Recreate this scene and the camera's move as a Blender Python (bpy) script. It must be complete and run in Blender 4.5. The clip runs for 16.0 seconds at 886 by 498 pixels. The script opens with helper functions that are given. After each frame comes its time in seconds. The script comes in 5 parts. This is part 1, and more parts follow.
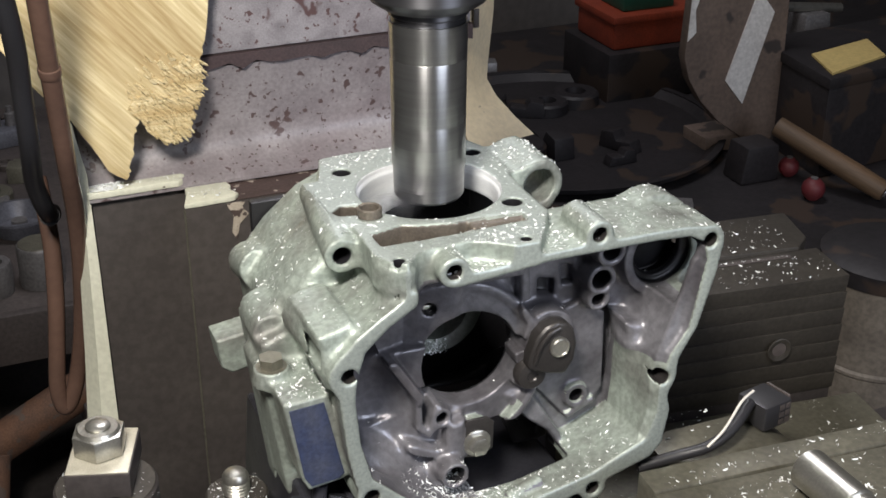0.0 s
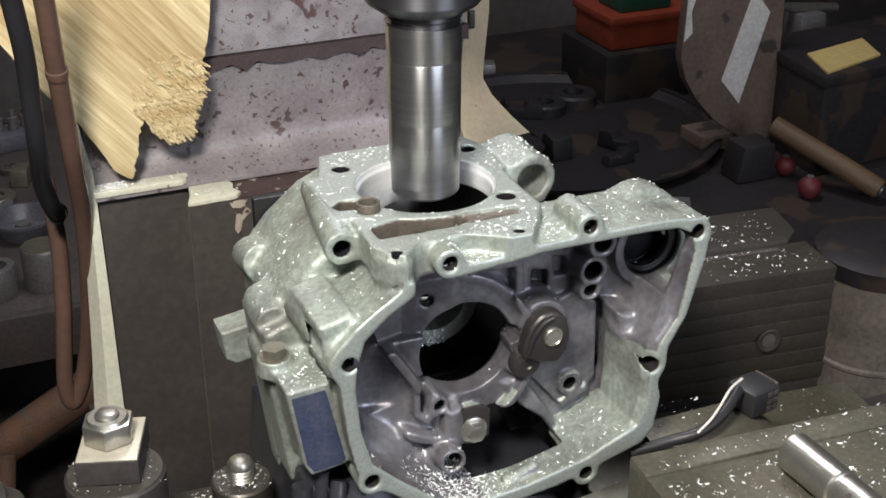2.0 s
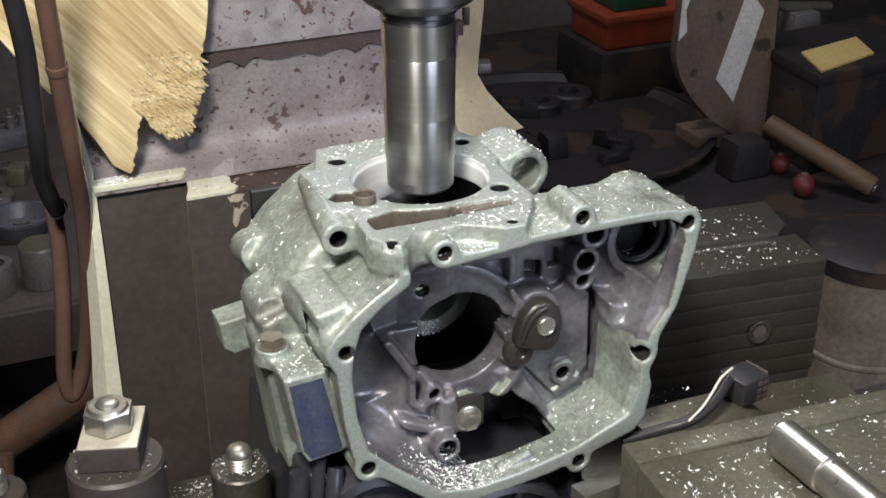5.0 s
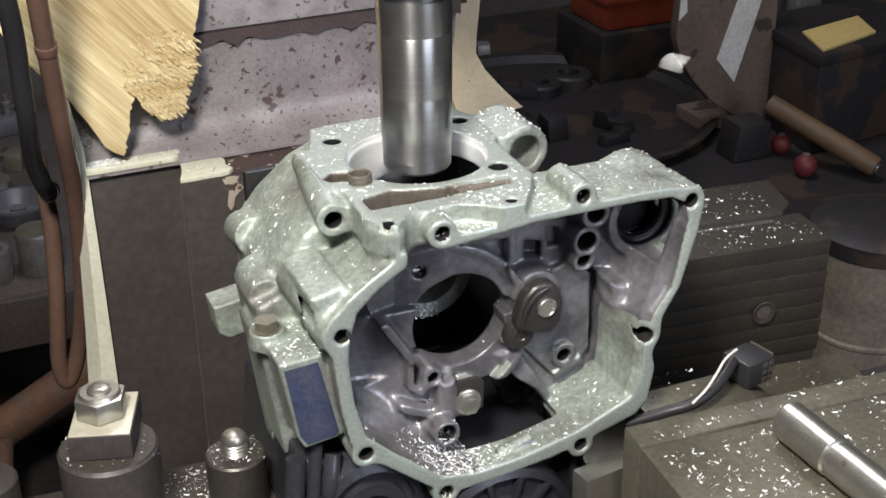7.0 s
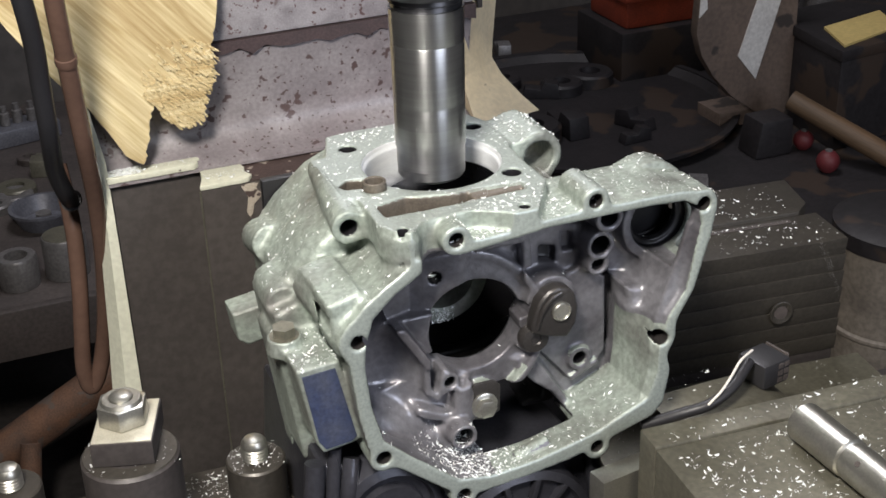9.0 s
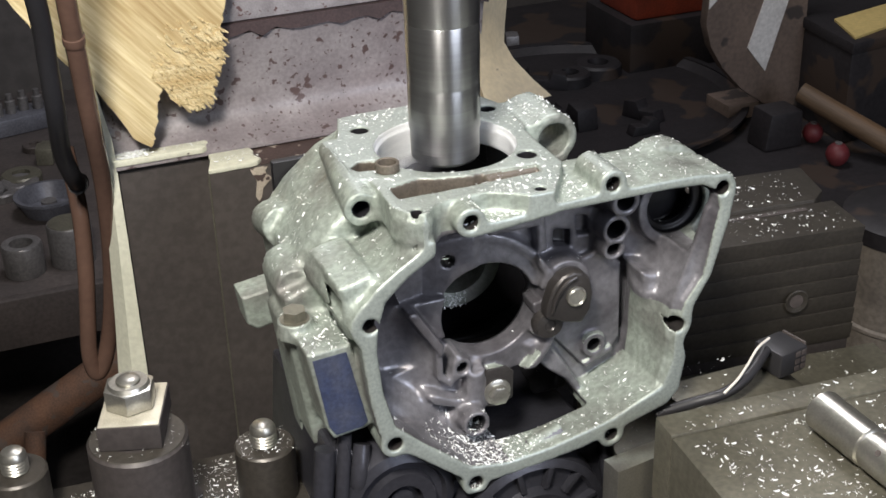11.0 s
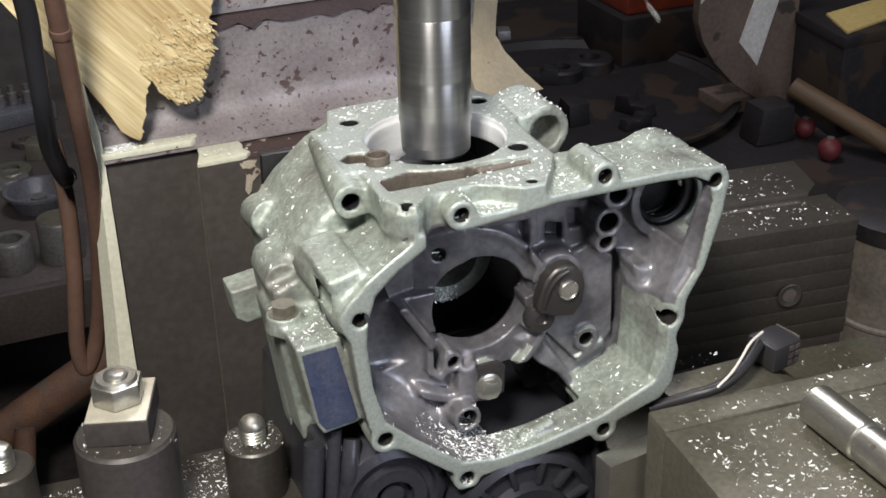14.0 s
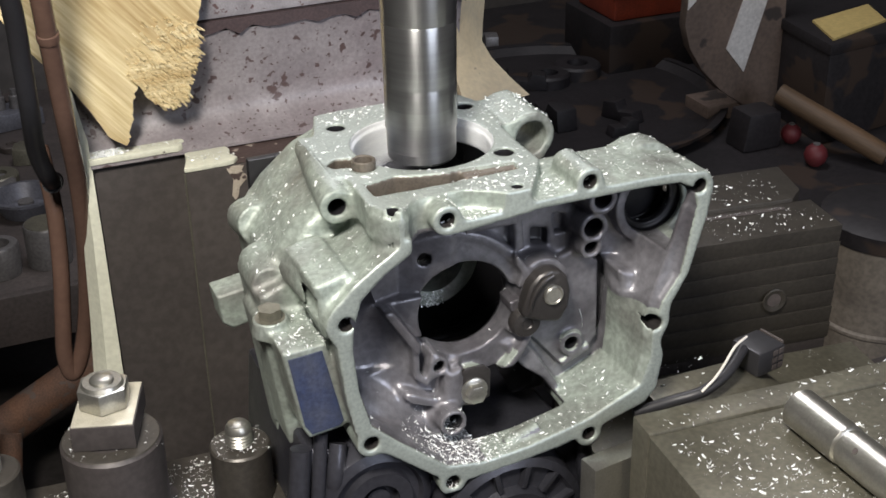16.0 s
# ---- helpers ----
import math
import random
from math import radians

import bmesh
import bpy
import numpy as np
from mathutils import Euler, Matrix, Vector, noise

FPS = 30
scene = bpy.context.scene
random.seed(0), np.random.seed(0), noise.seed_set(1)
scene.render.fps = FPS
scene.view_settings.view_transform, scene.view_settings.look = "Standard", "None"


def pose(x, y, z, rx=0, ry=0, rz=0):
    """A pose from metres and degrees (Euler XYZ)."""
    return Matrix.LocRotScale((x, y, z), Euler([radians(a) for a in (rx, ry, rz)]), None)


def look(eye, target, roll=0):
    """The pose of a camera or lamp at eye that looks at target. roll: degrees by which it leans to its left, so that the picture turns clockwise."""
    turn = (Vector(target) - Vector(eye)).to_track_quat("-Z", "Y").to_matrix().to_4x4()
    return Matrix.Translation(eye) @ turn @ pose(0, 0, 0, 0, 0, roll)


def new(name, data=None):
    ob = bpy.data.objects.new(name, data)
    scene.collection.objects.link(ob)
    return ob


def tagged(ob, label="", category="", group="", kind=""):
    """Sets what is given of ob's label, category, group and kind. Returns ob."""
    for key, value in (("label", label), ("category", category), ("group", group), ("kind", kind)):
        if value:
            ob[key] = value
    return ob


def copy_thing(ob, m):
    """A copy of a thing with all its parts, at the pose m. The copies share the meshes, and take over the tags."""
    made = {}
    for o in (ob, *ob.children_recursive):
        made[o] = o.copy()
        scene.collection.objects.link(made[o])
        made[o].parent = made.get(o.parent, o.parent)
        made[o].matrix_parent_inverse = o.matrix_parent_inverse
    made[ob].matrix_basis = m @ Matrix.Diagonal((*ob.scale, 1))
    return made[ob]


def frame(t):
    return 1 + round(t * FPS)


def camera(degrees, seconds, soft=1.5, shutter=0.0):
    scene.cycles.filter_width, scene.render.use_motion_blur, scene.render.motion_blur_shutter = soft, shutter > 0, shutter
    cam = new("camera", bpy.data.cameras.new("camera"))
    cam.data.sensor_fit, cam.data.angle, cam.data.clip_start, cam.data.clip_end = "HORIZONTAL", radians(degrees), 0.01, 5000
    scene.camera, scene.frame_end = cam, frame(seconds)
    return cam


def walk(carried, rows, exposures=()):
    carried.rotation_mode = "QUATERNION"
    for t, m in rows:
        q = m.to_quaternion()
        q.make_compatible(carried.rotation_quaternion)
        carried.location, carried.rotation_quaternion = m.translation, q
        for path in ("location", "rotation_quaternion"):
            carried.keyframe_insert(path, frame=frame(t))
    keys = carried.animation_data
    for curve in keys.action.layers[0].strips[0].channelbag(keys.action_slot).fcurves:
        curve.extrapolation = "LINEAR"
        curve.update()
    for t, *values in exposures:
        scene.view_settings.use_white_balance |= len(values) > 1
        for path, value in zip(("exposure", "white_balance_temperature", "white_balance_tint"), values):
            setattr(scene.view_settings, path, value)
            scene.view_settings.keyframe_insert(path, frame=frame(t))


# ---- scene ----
cam = camera(36.8, 16.0, soft=1.6, shutter=0.5)
PATH = [
    (0, (-0.213, -0.525, 1.348), (0.48, 1.131, 0.466), 0.1),
    (0.5, (-0.212, -0.528, 1.348), (0.476, 1.128, 0.463), -0.0),
    (1, (-0.212, -0.53, 1.347), (0.478, 1.126, 0.463), -0.1),
    (1.5, (-0.213, -0.537, 1.35), (0.481, 1.12, 0.47), -0.2),
    (2, (-0.219, -0.545, 1.353), (0.473, 1.113, 0.475), -0.3),
    (2.5, (-0.224, -0.554, 1.356), (0.462, 1.107, 0.477), -0.4),
    (3, (-0.226, -0.557, 1.355), (0.465, 1.103, 0.479), -0.2),
    (3.5, (-0.228, -0.559, 1.356), (0.471, 1.099, 0.484), -0.1),
    (4, (-0.227, -0.56, 1.355), (0.474, 1.098, 0.483), -0.0),
    (6.5, (-0.218, -0.547, 1.349), (0.472, 1.104, 0.455), -0.8),
    (7, (-0.217, -0.546, 1.346), (0.475, 1.102, 0.447), -0.7),
    (7.5, (-0.214, -0.545, 1.346), (0.477, 1.1, 0.443), -0.8),
    (8, (-0.214, -0.546, 1.347), (0.468, 1.103, 0.444), -1.2),
    (8.5, (-0.213, -0.549, 1.35), (0.449, 1.108, 0.447), -1.8),
    (9, (-0.214, -0.552, 1.352), (0.442, 1.109, 0.452), -1.9),
    (9.5, (-0.216, -0.549, 1.345), (0.436, 1.114, 0.444), -1.7),
    (12, (-0.215, -0.542, 1.341), (0.432, 1.115, 0.427), -1.6),
    (12.5, (-0.215, -0.541, 1.339), (0.432, 1.115, 0.423), -1.6),
    (13, (-0.215, -0.541, 1.34), (0.434, 1.114, 0.424), -1.6),
    (13.5, (-0.215, -0.54, 1.34), (0.437, 1.115, 0.425), -1.5),
    (14, (-0.213, -0.539, 1.339), (0.445, 1.113, 0.425), -1.5),
    (14.5, (-0.213, -0.54, 1.34), (0.447, 1.113, 0.427), -1.5),
    (15, (-0.213, -0.541, 1.34), (0.447, 1.112, 0.429), -1.6),
    (15.5, (-0.214, -0.542, 1.34), (0.452, 1.111, 0.432), -1.4),
    (16, (-0.213, -0.542, 1.34), (0.463, 1.107, 0.433), -1.2),
]
walk(cam, [(t, look(eye, target, roll)) for t, eye, target, roll in PATH],
     exposures=[(0.0, -0.22), (4.0, -0.20), (6.5, -0.22), (7.0, -0.10), (7.5, -0.20), (8.0, -0.22), (9.0, -0.13), (9.5, 0.04), (12.0, -0.22), (16.0, -0.20)])

# ---- light ----
world = bpy.data.worlds.new("world")
scene.world = world
world.use_nodes = True
world.node_tree.nodes["Background"].inputs[0].default_value = (0.55, 0.62, 0.75, 1)
world.node_tree.nodes["Background"].inputs[1].default_value = 0.02


def area_lamp(name, eye, target, size, power, colour):
    data = bpy.data.lights.new(name, "AREA")
    data.shape, data.size, data.energy, data.color = "DISK", size, power, colour
    ob = new(name, data)
    ob.matrix_world = look(eye, target)
    return ob


area_lamp("work_lamp", (-0.37, -0.52, 1.77), (-0.03, 0.08, 1.05), 0.20, 21.0, (1.0, 0.95, 0.88))
# Unseen cool fill from behind the viewer, added to lift the dark faces.
area_lamp("cool_fill_light", (0.9, -2.6, 2.0), (0.0, 0.0, 1.0), 1.6, 52.0, (0.80, 0.86, 1.0))

# Unseen overhead light, added to brighten the benches behind the machine.
area_lamp("overhead_fill_light", (0.40, 1.25, 2.75), (0.40, 1.3, 0.0), 0.9, 27.0, (0.96, 0.95, 1.0))

# ---- materials ----


def material(name, colour, rough=0.5, metal=0.0, second=None, scale=60.0, amount=0.5, fine=0.15, bump=0.15,
             bump_scale=400.0, spots=None, spot_scale=40.0, spot_edge=0.62, stretch=(1, 1, 1), rough_var=0.12, bump_distance=0.0004, specks=0.0, edges=None):
    """Base colour mixed with a second one by a broad noise, fine grain on top, optional spots, bump."""
    m = bpy.data.materials.new(name)
    m.use_nodes = True
    nt = m.node_tree
    b = nt.nodes["Principled BSDF"]
    add, link = nt.nodes.new, nt.links.new
    co = add("ShaderNodeTexCoord")
    mp = add("ShaderNodeMapping")
    mp.inputs["Scale"].default_value = stretch
    link(co.outputs["Object"], mp.inputs["Vector"])

    def noise_node(s, detail=4.0, distort=0.0):
        n = add("ShaderNodeTexNoise")
        n.inputs["Scale"].default_value, n.inputs["Detail"].default_value = s, detail
        n.inputs["Distortion"].default_value = distort
        link(mp.outputs[0], n.inputs["Vector"])
        return n

    def ramp(source, lo, hi):
        r = add("ShaderNodeMapRange")
        r.inputs["From Min"].default_value, r.inputs["From Max"].default_value = lo, hi
        link(source, r.inputs["Value"])
        return r.outputs[0]

    def mix(fac, a, c, blend="MIX"):
        x = add("ShaderNodeMix")
        x.data_type, x.blend_type = "RGBA", blend
        if isinstance(fac, float):
            x.inputs[0].default_value = fac
        else:
            link(fac, x.inputs[0])
        for slot, v in ((6, a), (7, c)):
            if isinstance(v, tuple):
                x.inputs[slot].default_value = (*v, 1)
            else:
                link(v, x.inputs[slot])
        return x.outputs[2]

    second = second or tuple(0.6 * v for v in colour)
    broad = noise_node(scale, 5.0, 0.4)
    col = mix(ramp(broad.outputs["Fac"], *(edges or (0.5 - 0.35 * (1.2 - amount), 0.5 + 0.35))), colour, second)
    grain = noise_node(scale * 14, 3.0)
    dark = tuple(1 - fine for _ in range(3))
    col = mix(ramp(grain.outputs["Fac"], 0.35, 0.65), col, mix(1.0, col, dark, "MULTIPLY"))
    if spots:
        s = noise_node(spot_scale, 3.0, 0.2)
        col = mix(ramp(s.outputs["Fac"], spot_edge, spot_edge + 0.03), col, spots)
    if specks:
        s = noise_node(260.0, 2.0)
        col = mix(ramp(s.outputs["Fac"], specks, specks + 0.04), col, spots)
        s = noise_node(9.0, 6.0, 1.0)
        col = mix(ramp(s.outputs["Fac"], 0.45, 0.75), col, mix(1.0, col, (0.62, 0.55, 0.57), "MULTIPLY"))
    link(col, b.inputs["Base Color"])
    rv = add("ShaderNodeMapRange")
    rv.inputs["To Min"].default_value, rv.inputs["To Max"].default_value = max(0.03, rough - rough_var), min(1.0, rough + rough_var)
    link(broad.outputs["Fac"], rv.inputs["Value"])
    link(rv.outputs[0], b.inputs["Roughness"])
    b.inputs["Metallic"].default_value = metal
    if bump:
        h = noise_node(bump_scale, 4.0)
        bp = add("ShaderNodeBump")
        bp.inputs["Strength"].default_value, bp.inputs["Distance"].default_value = bump, bump_distance
        link(h.outputs["Fac"], bp.inputs["Height"])
        link(bp.outputs[0], b.inputs["Normal"])
    return m


def turned(m, amount):
    """A lathe-turned finish: fine rings about the z axis draw the highlight out along the axis."""
    nt = m.node_tree
    tangent = nt.nodes.new("ShaderNodeTangent")
    tangent.direction_type, tangent.axis = "RADIAL", "Z"
    b = nt.nodes["Principled BSDF"]
    b.inputs["Anisotropic"].default_value, b.inputs["Anisotropic Rotation"].default_value = amount, 0.25
    nt.links.new(tangent.outputs[0], b.inputs["Tangent"])
    return m


CAST = material("cast_aluminium", (0.345, 0.39, 0.345), 0.50, 0.35, (0.155, 0.145, 0.135), 24, 0.5, 0.30, 0.7, 650, edges=(0.46, 0.70))
# Inside of the cover housing: oily metal with its shade put into the colour.
CAST_IN = material("oily_shaded_cast_aluminium", (0.255, 0.25, 0.27), 0.36, 0.45, (0.068, 0.061, 0.068), 20, 0.75, 0.25, 0.5, 500, edges=(0.40, 0.66))
MACHINED = material("machined_aluminium", (0.42, 0.465, 0.43), 0.38, 0.45, (0.31, 0.345, 0.32), 45, 0.5, 0.2, 0.2, 1000)
BORED = material("freshly_bored_aluminium", (0.88, 0.90, 0.91), 0.42, 0.25, (0.72, 0.74, 0.77), 40, 0.5, 0.12, 0.3, 220, stretch=(1, 1, 14))
DARK_CAST = material("dark_oily_casting", (0.06, 0.06, 0.072), 0.34, 0.5, (0.028, 0.028, 0.035), 30, 0.6, 0.2, 0.3, 500)
BAR_STEEL = turned(material("ground_steel", (0.42, 0.42, 0.42), 0.29, 0.92, (0.31, 0.31, 0.31), 300, 0.5, 0.10, 0.0, 200, stretch=(0, 0, 1), rough_var=0.05), 0.85)
BAR_DULL = turned(material("dull_bar_steel", (0.20, 0.20, 0.215), 0.36, 0.9, (0.13, 0.13, 0.14), 200, 0.6, 0.08, 0.0, 200, stretch=(0, 0, 1)), 0.8)
BRIGHT_STEEL = material("worn_bright_steel", (0.56, 0.55, 0.50), 0.33, 0.9, (0.36, 0.34, 0.30), 60, 0.5, 0.15, 0.15, 500)
VISE_STEEL = material("oily_tool_steel", (0.185, 0.175, 0.135), 0.38, 0.4, (0.105, 0.098, 0.078), 22, 0.65, 0.28, 0.25, 600)
PALE_TOP = material("pale_steel_face", (0.56, 0.53, 0.43), 0.4, 0.3, (0.38, 0.35, 0.28), 120, 0.6, 0.2, 0.2, 500)
JAW_STEEL = material("dark_oily_jaw_steel", (0.064, 0.057, 0.048), 0.42, 0.35, (0.036, 0.031, 0.027), 25, 0.6, 0.25, 0.2, 600)
# Black that stands in for shade in the holes and inside of the case.
SHADE_BLACK = material("painted_cavity_shade", (0.022, 0.021, 0.024), 0.4, 0.2, (0.012, 0.012, 0.014), 20, 0.5, 0.2, 0.2, 300)
BROWN_OIL = material("brown_oil_stained_cast", (0.20, 0.175, 0.145), 0.4, 0.4, (0.10, 0.08, 0.065), 60, 0.6, 0.25, 0.3, 500)
DARK_STEEL = material("blackened_steel", (0.066, 0.057, 0.055), 0.50, 0.2, (0.036, 0.030, 0.029), 22, 0.6, 0.25, 0.2, 500)
WAY_STEEL = material("guideway_cast_iron", (0.105, 0.092, 0.085), 0.48, 0.4, (0.06, 0.052, 0.05), 14, 0.7, 0.2, 0.15, 400)
MAUVE_PAINT = material("worn_mauve_machine_paint", (0.285, 0.262, 0.27), 0.40, 0.0, (0.175, 0.155, 0.165), 30, 0.75, 0.2, 0.4, 350, specks=0.635,
                       spots=(0.085, 0.058, 0.057), spot_scale=75, spot_edge=0.645)
GREY_PAINT = material("scuffed_grey_paint", (0.32, 0.305, 0.32), 0.48, 0.0, (0.11, 0.095, 0.105), 60, 0.85, 0.2, 0.3, 400, specks=0.64,
                      spots=(0.10, 0.06, 0.06), spot_scale=45, spot_edge=0.60)
BARE_BAND = material("bare_rusty_band", (0.070, 0.045, 0.046), 0.6, 0.1, (0.035, 0.026, 0.028), 40, 0.6, 0.3, 0.4, 300)
CHIPPED_CREAM = material("chipped_cream_paint", (0.50, 0.44, 0.36), 0.5, 0.0, (0.36, 0.31, 0.25), 60, 0.6, 0.2, 0.3, 300, spots=(0.07, 0.05, 0.045), spot_scale=170, spot_edge=0.53)
FLAKING = material("flaking_paint_over_rust", (0.085, 0.055, 0.05), 0.6, 0.1, (0.05, 0.035, 0.032), 40, 0.6, 0.3, 0.4, 300, spots=(0.34, 0.29, 0.25), spot_scale=95, spot_edge=0.62)
# Cream for the column's wing, with the warm light put into the colour.
CREAM_PAINT = material("warm_lit_cream_paint", (0.78, 0.66, 0.46), 0.40, 0.0, (0.64, 0.52, 0.34), 20, 0.5, 0.12, 0.15, 300,
                       spots=(0.14, 0.10, 0.07), spot_scale=55, spot_edge=0.72)
PALE_PAINT = material("pale_green_white_paint", (0.70, 0.70, 0.58), 0.4, 0.0, (0.60, 0.60, 0.48), 20, 0.5, 0.12, 0.15, 300,
                      spots=(0.12, 0.10, 0.08), spot_scale=120, spot_edge=0.70)
BLUE_PAINT = material("worn_blue_paint", (0.036, 0.048, 0.100), 0.45, 0.1, (0.105, 0.108, 0.118), 45, 0.8, 0.3, 0.3, 400)
BLACK_RUBBER = material("black_rubber", (0.022, 0.021, 0.023), 0.42, 0.0, (0.03, 0.03, 0.034), 30, 0.5, 0.1, 0.1, 300)
COPPER_HOSE = material("brown_translucent_hose", (0.135, 0.080, 0.060), 0.17, 0.0, (0.085, 0.052, 0.040), 14, 0.5, 0.1, 0.05, 200)
RUST = material("rusty_pipe", (0.21, 0.105, 0.06), 0.75, 0.1, (0.085, 0.06, 0.05), 26, 0.6, 0.3, 0.6, 200, spots=(0.115, 0.085, 0.07), spot_scale=34, spot_edge=0.55)
WHITE_WIRE = material("white_cable", (0.72, 0.68, 0.62), 0.4, 0.0, (0.6, 0.56, 0.5), 60, 0.5, 0.1, 0.0)
CHIP = material("bright_shavings", (0.90, 0.92, 0.91), 0.35, 0.25, (0.80, 0.82, 0.82), 300, 0.5, 0.1, 0.0)
BRACKET = material("bracket_oil_and_hole_shade", (0.055, 0.050, 0.048), 0.36, 0.4, (0.030, 0.027, 0.026), 50, 0.6, 0.2, 0.2, 500)
FLOOR_MAT = material("grimy_concrete", (0.075, 0.065, 0.06), 0.8, 0.0, (0.035, 0.03, 0.03), 5, 0.6, 0.3, 0.5, 60)
WALL_MAT = material("sooty_wall", (0.10, 0.09, 0.085), 0.85, 0.0, (0.05, 0.045, 0.045), 3, 0.6, 0.2, 0.3, 40)
CLUTTER = material("grimy_dark_iron", (0.090, 0.074, 0.069), 0.6, 0.1, (0.048, 0.040, 0.039), 12, 0.7, 0.3, 0.4, 120)
CLUTTER_B = material("dull_grey_iron", (0.26, 0.25, 0.25), 0.4, 0.4, (0.09, 0.083, 0.083), 15, 0.6, 0.3, 0.3, 120)
BLUED = material("dull_blued_steel", (0.20, 0.205, 0.24), 0.42, 0.35, (0.085, 0.085, 0.10), 18, 0.6, 0.3, 0.3, 150)
BENCH_GRIME = material("black_greasy_bench_iron", (0.026, 0.022, 0.024), 0.58, 0.1, (0.010, 0.009, 0.010), 9, 0.8, 0.35, 0.6, 60, spots=(0.042, 0.028, 0.021), spot_scale=8, spot_edge=0.56)
ORANGE = material("orange_plastic", (0.30, 0.05, 0.022), 0.5, 0.0, (0.16, 0.03, 0.016), 20, 0.6, 0.25, 0.1)
RED = material("red_plastic", (0.13, 0.014, 0.018), 0.6, 0.0, (0.07, 0.014, 0.016), 20, 0.5, 0.15, 0.1)
GREEN = material("green_plastic", (0.014, 0.075, 0.05), 0.45, 0.0, (0.010, 0.045, 0.03), 20, 0.5, 0.15, 0.1)
PAPER_WHITE = material("dirty_white_paper", (0.78, 0.76, 0.73), 0.8, 0.0, (0.56, 0.53, 0.51), 12, 0.6, 0.2, 0.15, 80, spots=(0.20, 0.17, 0.16), spot_scale=30, spot_edge=0.7)
PAPER_YELLOW = material("yellow_card", (0.62, 0.47, 0.18), 0.75, 0.0, (0.50, 0.37, 0.14), 10, 0.5, 0.15, 0.15, 80)
BOARD_BROWN = material("brown_painted_board", (0.20, 0.145, 0.115), 0.65, 0.0, (0.10, 0.075, 0.062), 8, 0.6, 0.25, 0.3, 80, spots=(0.05, 0.04, 0.036), spot_scale=13, spot_edge=0.62)
HANDLE_WOOD = material("varnished_handle_wood", (0.145, 0.085, 0.045), 0.6, 0.0, (0.075, 0.052, 0.032), 30, 0.6, 0.25, 0.3, 200, stretch=(1, 1, 0.1))
BEIGE_BARREL = material("stained_beige_drum", (0.25, 0.215, 0.175), 0.6, 0.0, (0.08, 0.066, 0.056), 11, 0.8, 0.3, 0.3, 120)


def wood_material(name, light, dark, ring_scale):
    m = bpy.data.materials.new(name)
    m.use_nodes = True
    nt = m.node_tree
    b = nt.nodes["Principled BSDF"]
    add, link = nt.nodes.new, nt.links.new
    co, mp = add("ShaderNodeTexCoord"), add("ShaderNodeMapping")
    mp.inputs["Scale"].default_value = (0.06, 1, 1)
    link(co.outputs["Object"], mp.inputs["Vector"])
    n1, n2, n3 = (add("ShaderNodeTexNoise") for _ in range(3))
    for n, s, d in ((n1, ring_scale, 5.0), (n2, ring_scale * 7, 3.0), (n3, 22.0, 3.0)):
        n.inputs["Scale"].default_value, n.inputs["Detail"].default_value = s, d
    link(mp.outputs[0], n1.inputs["Vector"]), link(mp.outputs[0], n2.inputs["Vector"])
    link(co.outputs["Object"], n3.inputs["Vector"])
    r1, r2 = add("ShaderNodeMapRange"), add("ShaderNodeMapRange")
    for r, n, lo, hi in ((r1, n1, 0.35, 0.68), (r2, n2, 0.3, 0.7)):
        r.inputs["From Min"].default_value, r.inputs["From Max"].default_value = lo, hi
        link(n.outputs["Fac"], r.inputs["Value"])
    mx, my, mz = (add("ShaderNodeMix") for _ in range(3))
    for x in (mx, my, mz):
        x.data_type = "RGBA"
    link(r1.outputs[0], mx.inputs[0])
    mx.inputs[6].default_value, mx.inputs[7].default_value = (*light, 1), (*dark, 1)
    my.blend_type = "MULTIPLY"
    link(r2.outputs[0], my.inputs[0])
    link(mx.outputs[2], my.inputs[6])
    my.inputs[7].default_value = (0.70, 0.64, 0.52, 1)
    mz.blend_type = "MULTIPLY"
    link(n3.outputs["Fac"], mz.inputs[0])
    link(my.outputs[2], mz.inputs[6])
    mz.inputs[7].default_value = (0.82, 0.78, 0.70, 1)
    link(mz.outputs[2], b.inputs["Base Color"])
    b.inputs["Roughness"].default_value = 0.7
    bp = add("ShaderNodeBump")
    bp.inputs["Strength"].default_value, bp.inputs["Distance"].default_value = 0.8, 0.0008
    link(n2.outputs["Fac"], bp.inputs["Height"])
    link(bp.outputs[0], b.inputs["Normal"])
    return m


WOOD = wood_material("sawn_softwood", (0.84, 0.74, 0.48), (0.50, 0.38, 0.20), 75.0)
SPLINTER = wood_material("splintered_softwood", (0.88, 0.79, 0.54), (0.62, 0.49, 0.27), 160.0)

# ---- mesh helpers ----


def mesh_of(bm, name, smooth=False, angle=35):
    me = bpy.data.meshes.new(name)
    bmesh.ops.recalc_face_normals(bm, faces=bm.faces)
    for f in bm.faces:
        f.smooth = True
    if not smooth:
        for e in bm.edges:
            if len(e.link_faces) == 2 and e.calc_face_angle(0) > radians(angle):
                e.smooth = False
    bm.to_mesh(me)
    bm.free()
    return me


def part(name, bm, mat, parent=None, label="", smooth=False):
    me = mesh_of(bm, name, smooth) if isinstance(bm, bmesh.types.BMesh) else bm
    if not me.materials:
        me.materials.append(mat)
    ob = new(name, me)
    if parent:
        ob.parent = parent
    if label:
        ob["label"] = label
    return ob


def empty(name, m, label, category, group="", kind=""):
    ob = new(name)
    ob.empty_display_size = 0.02
    ob.matrix_world = m
    return tagged(ob, label, category, group, kind)


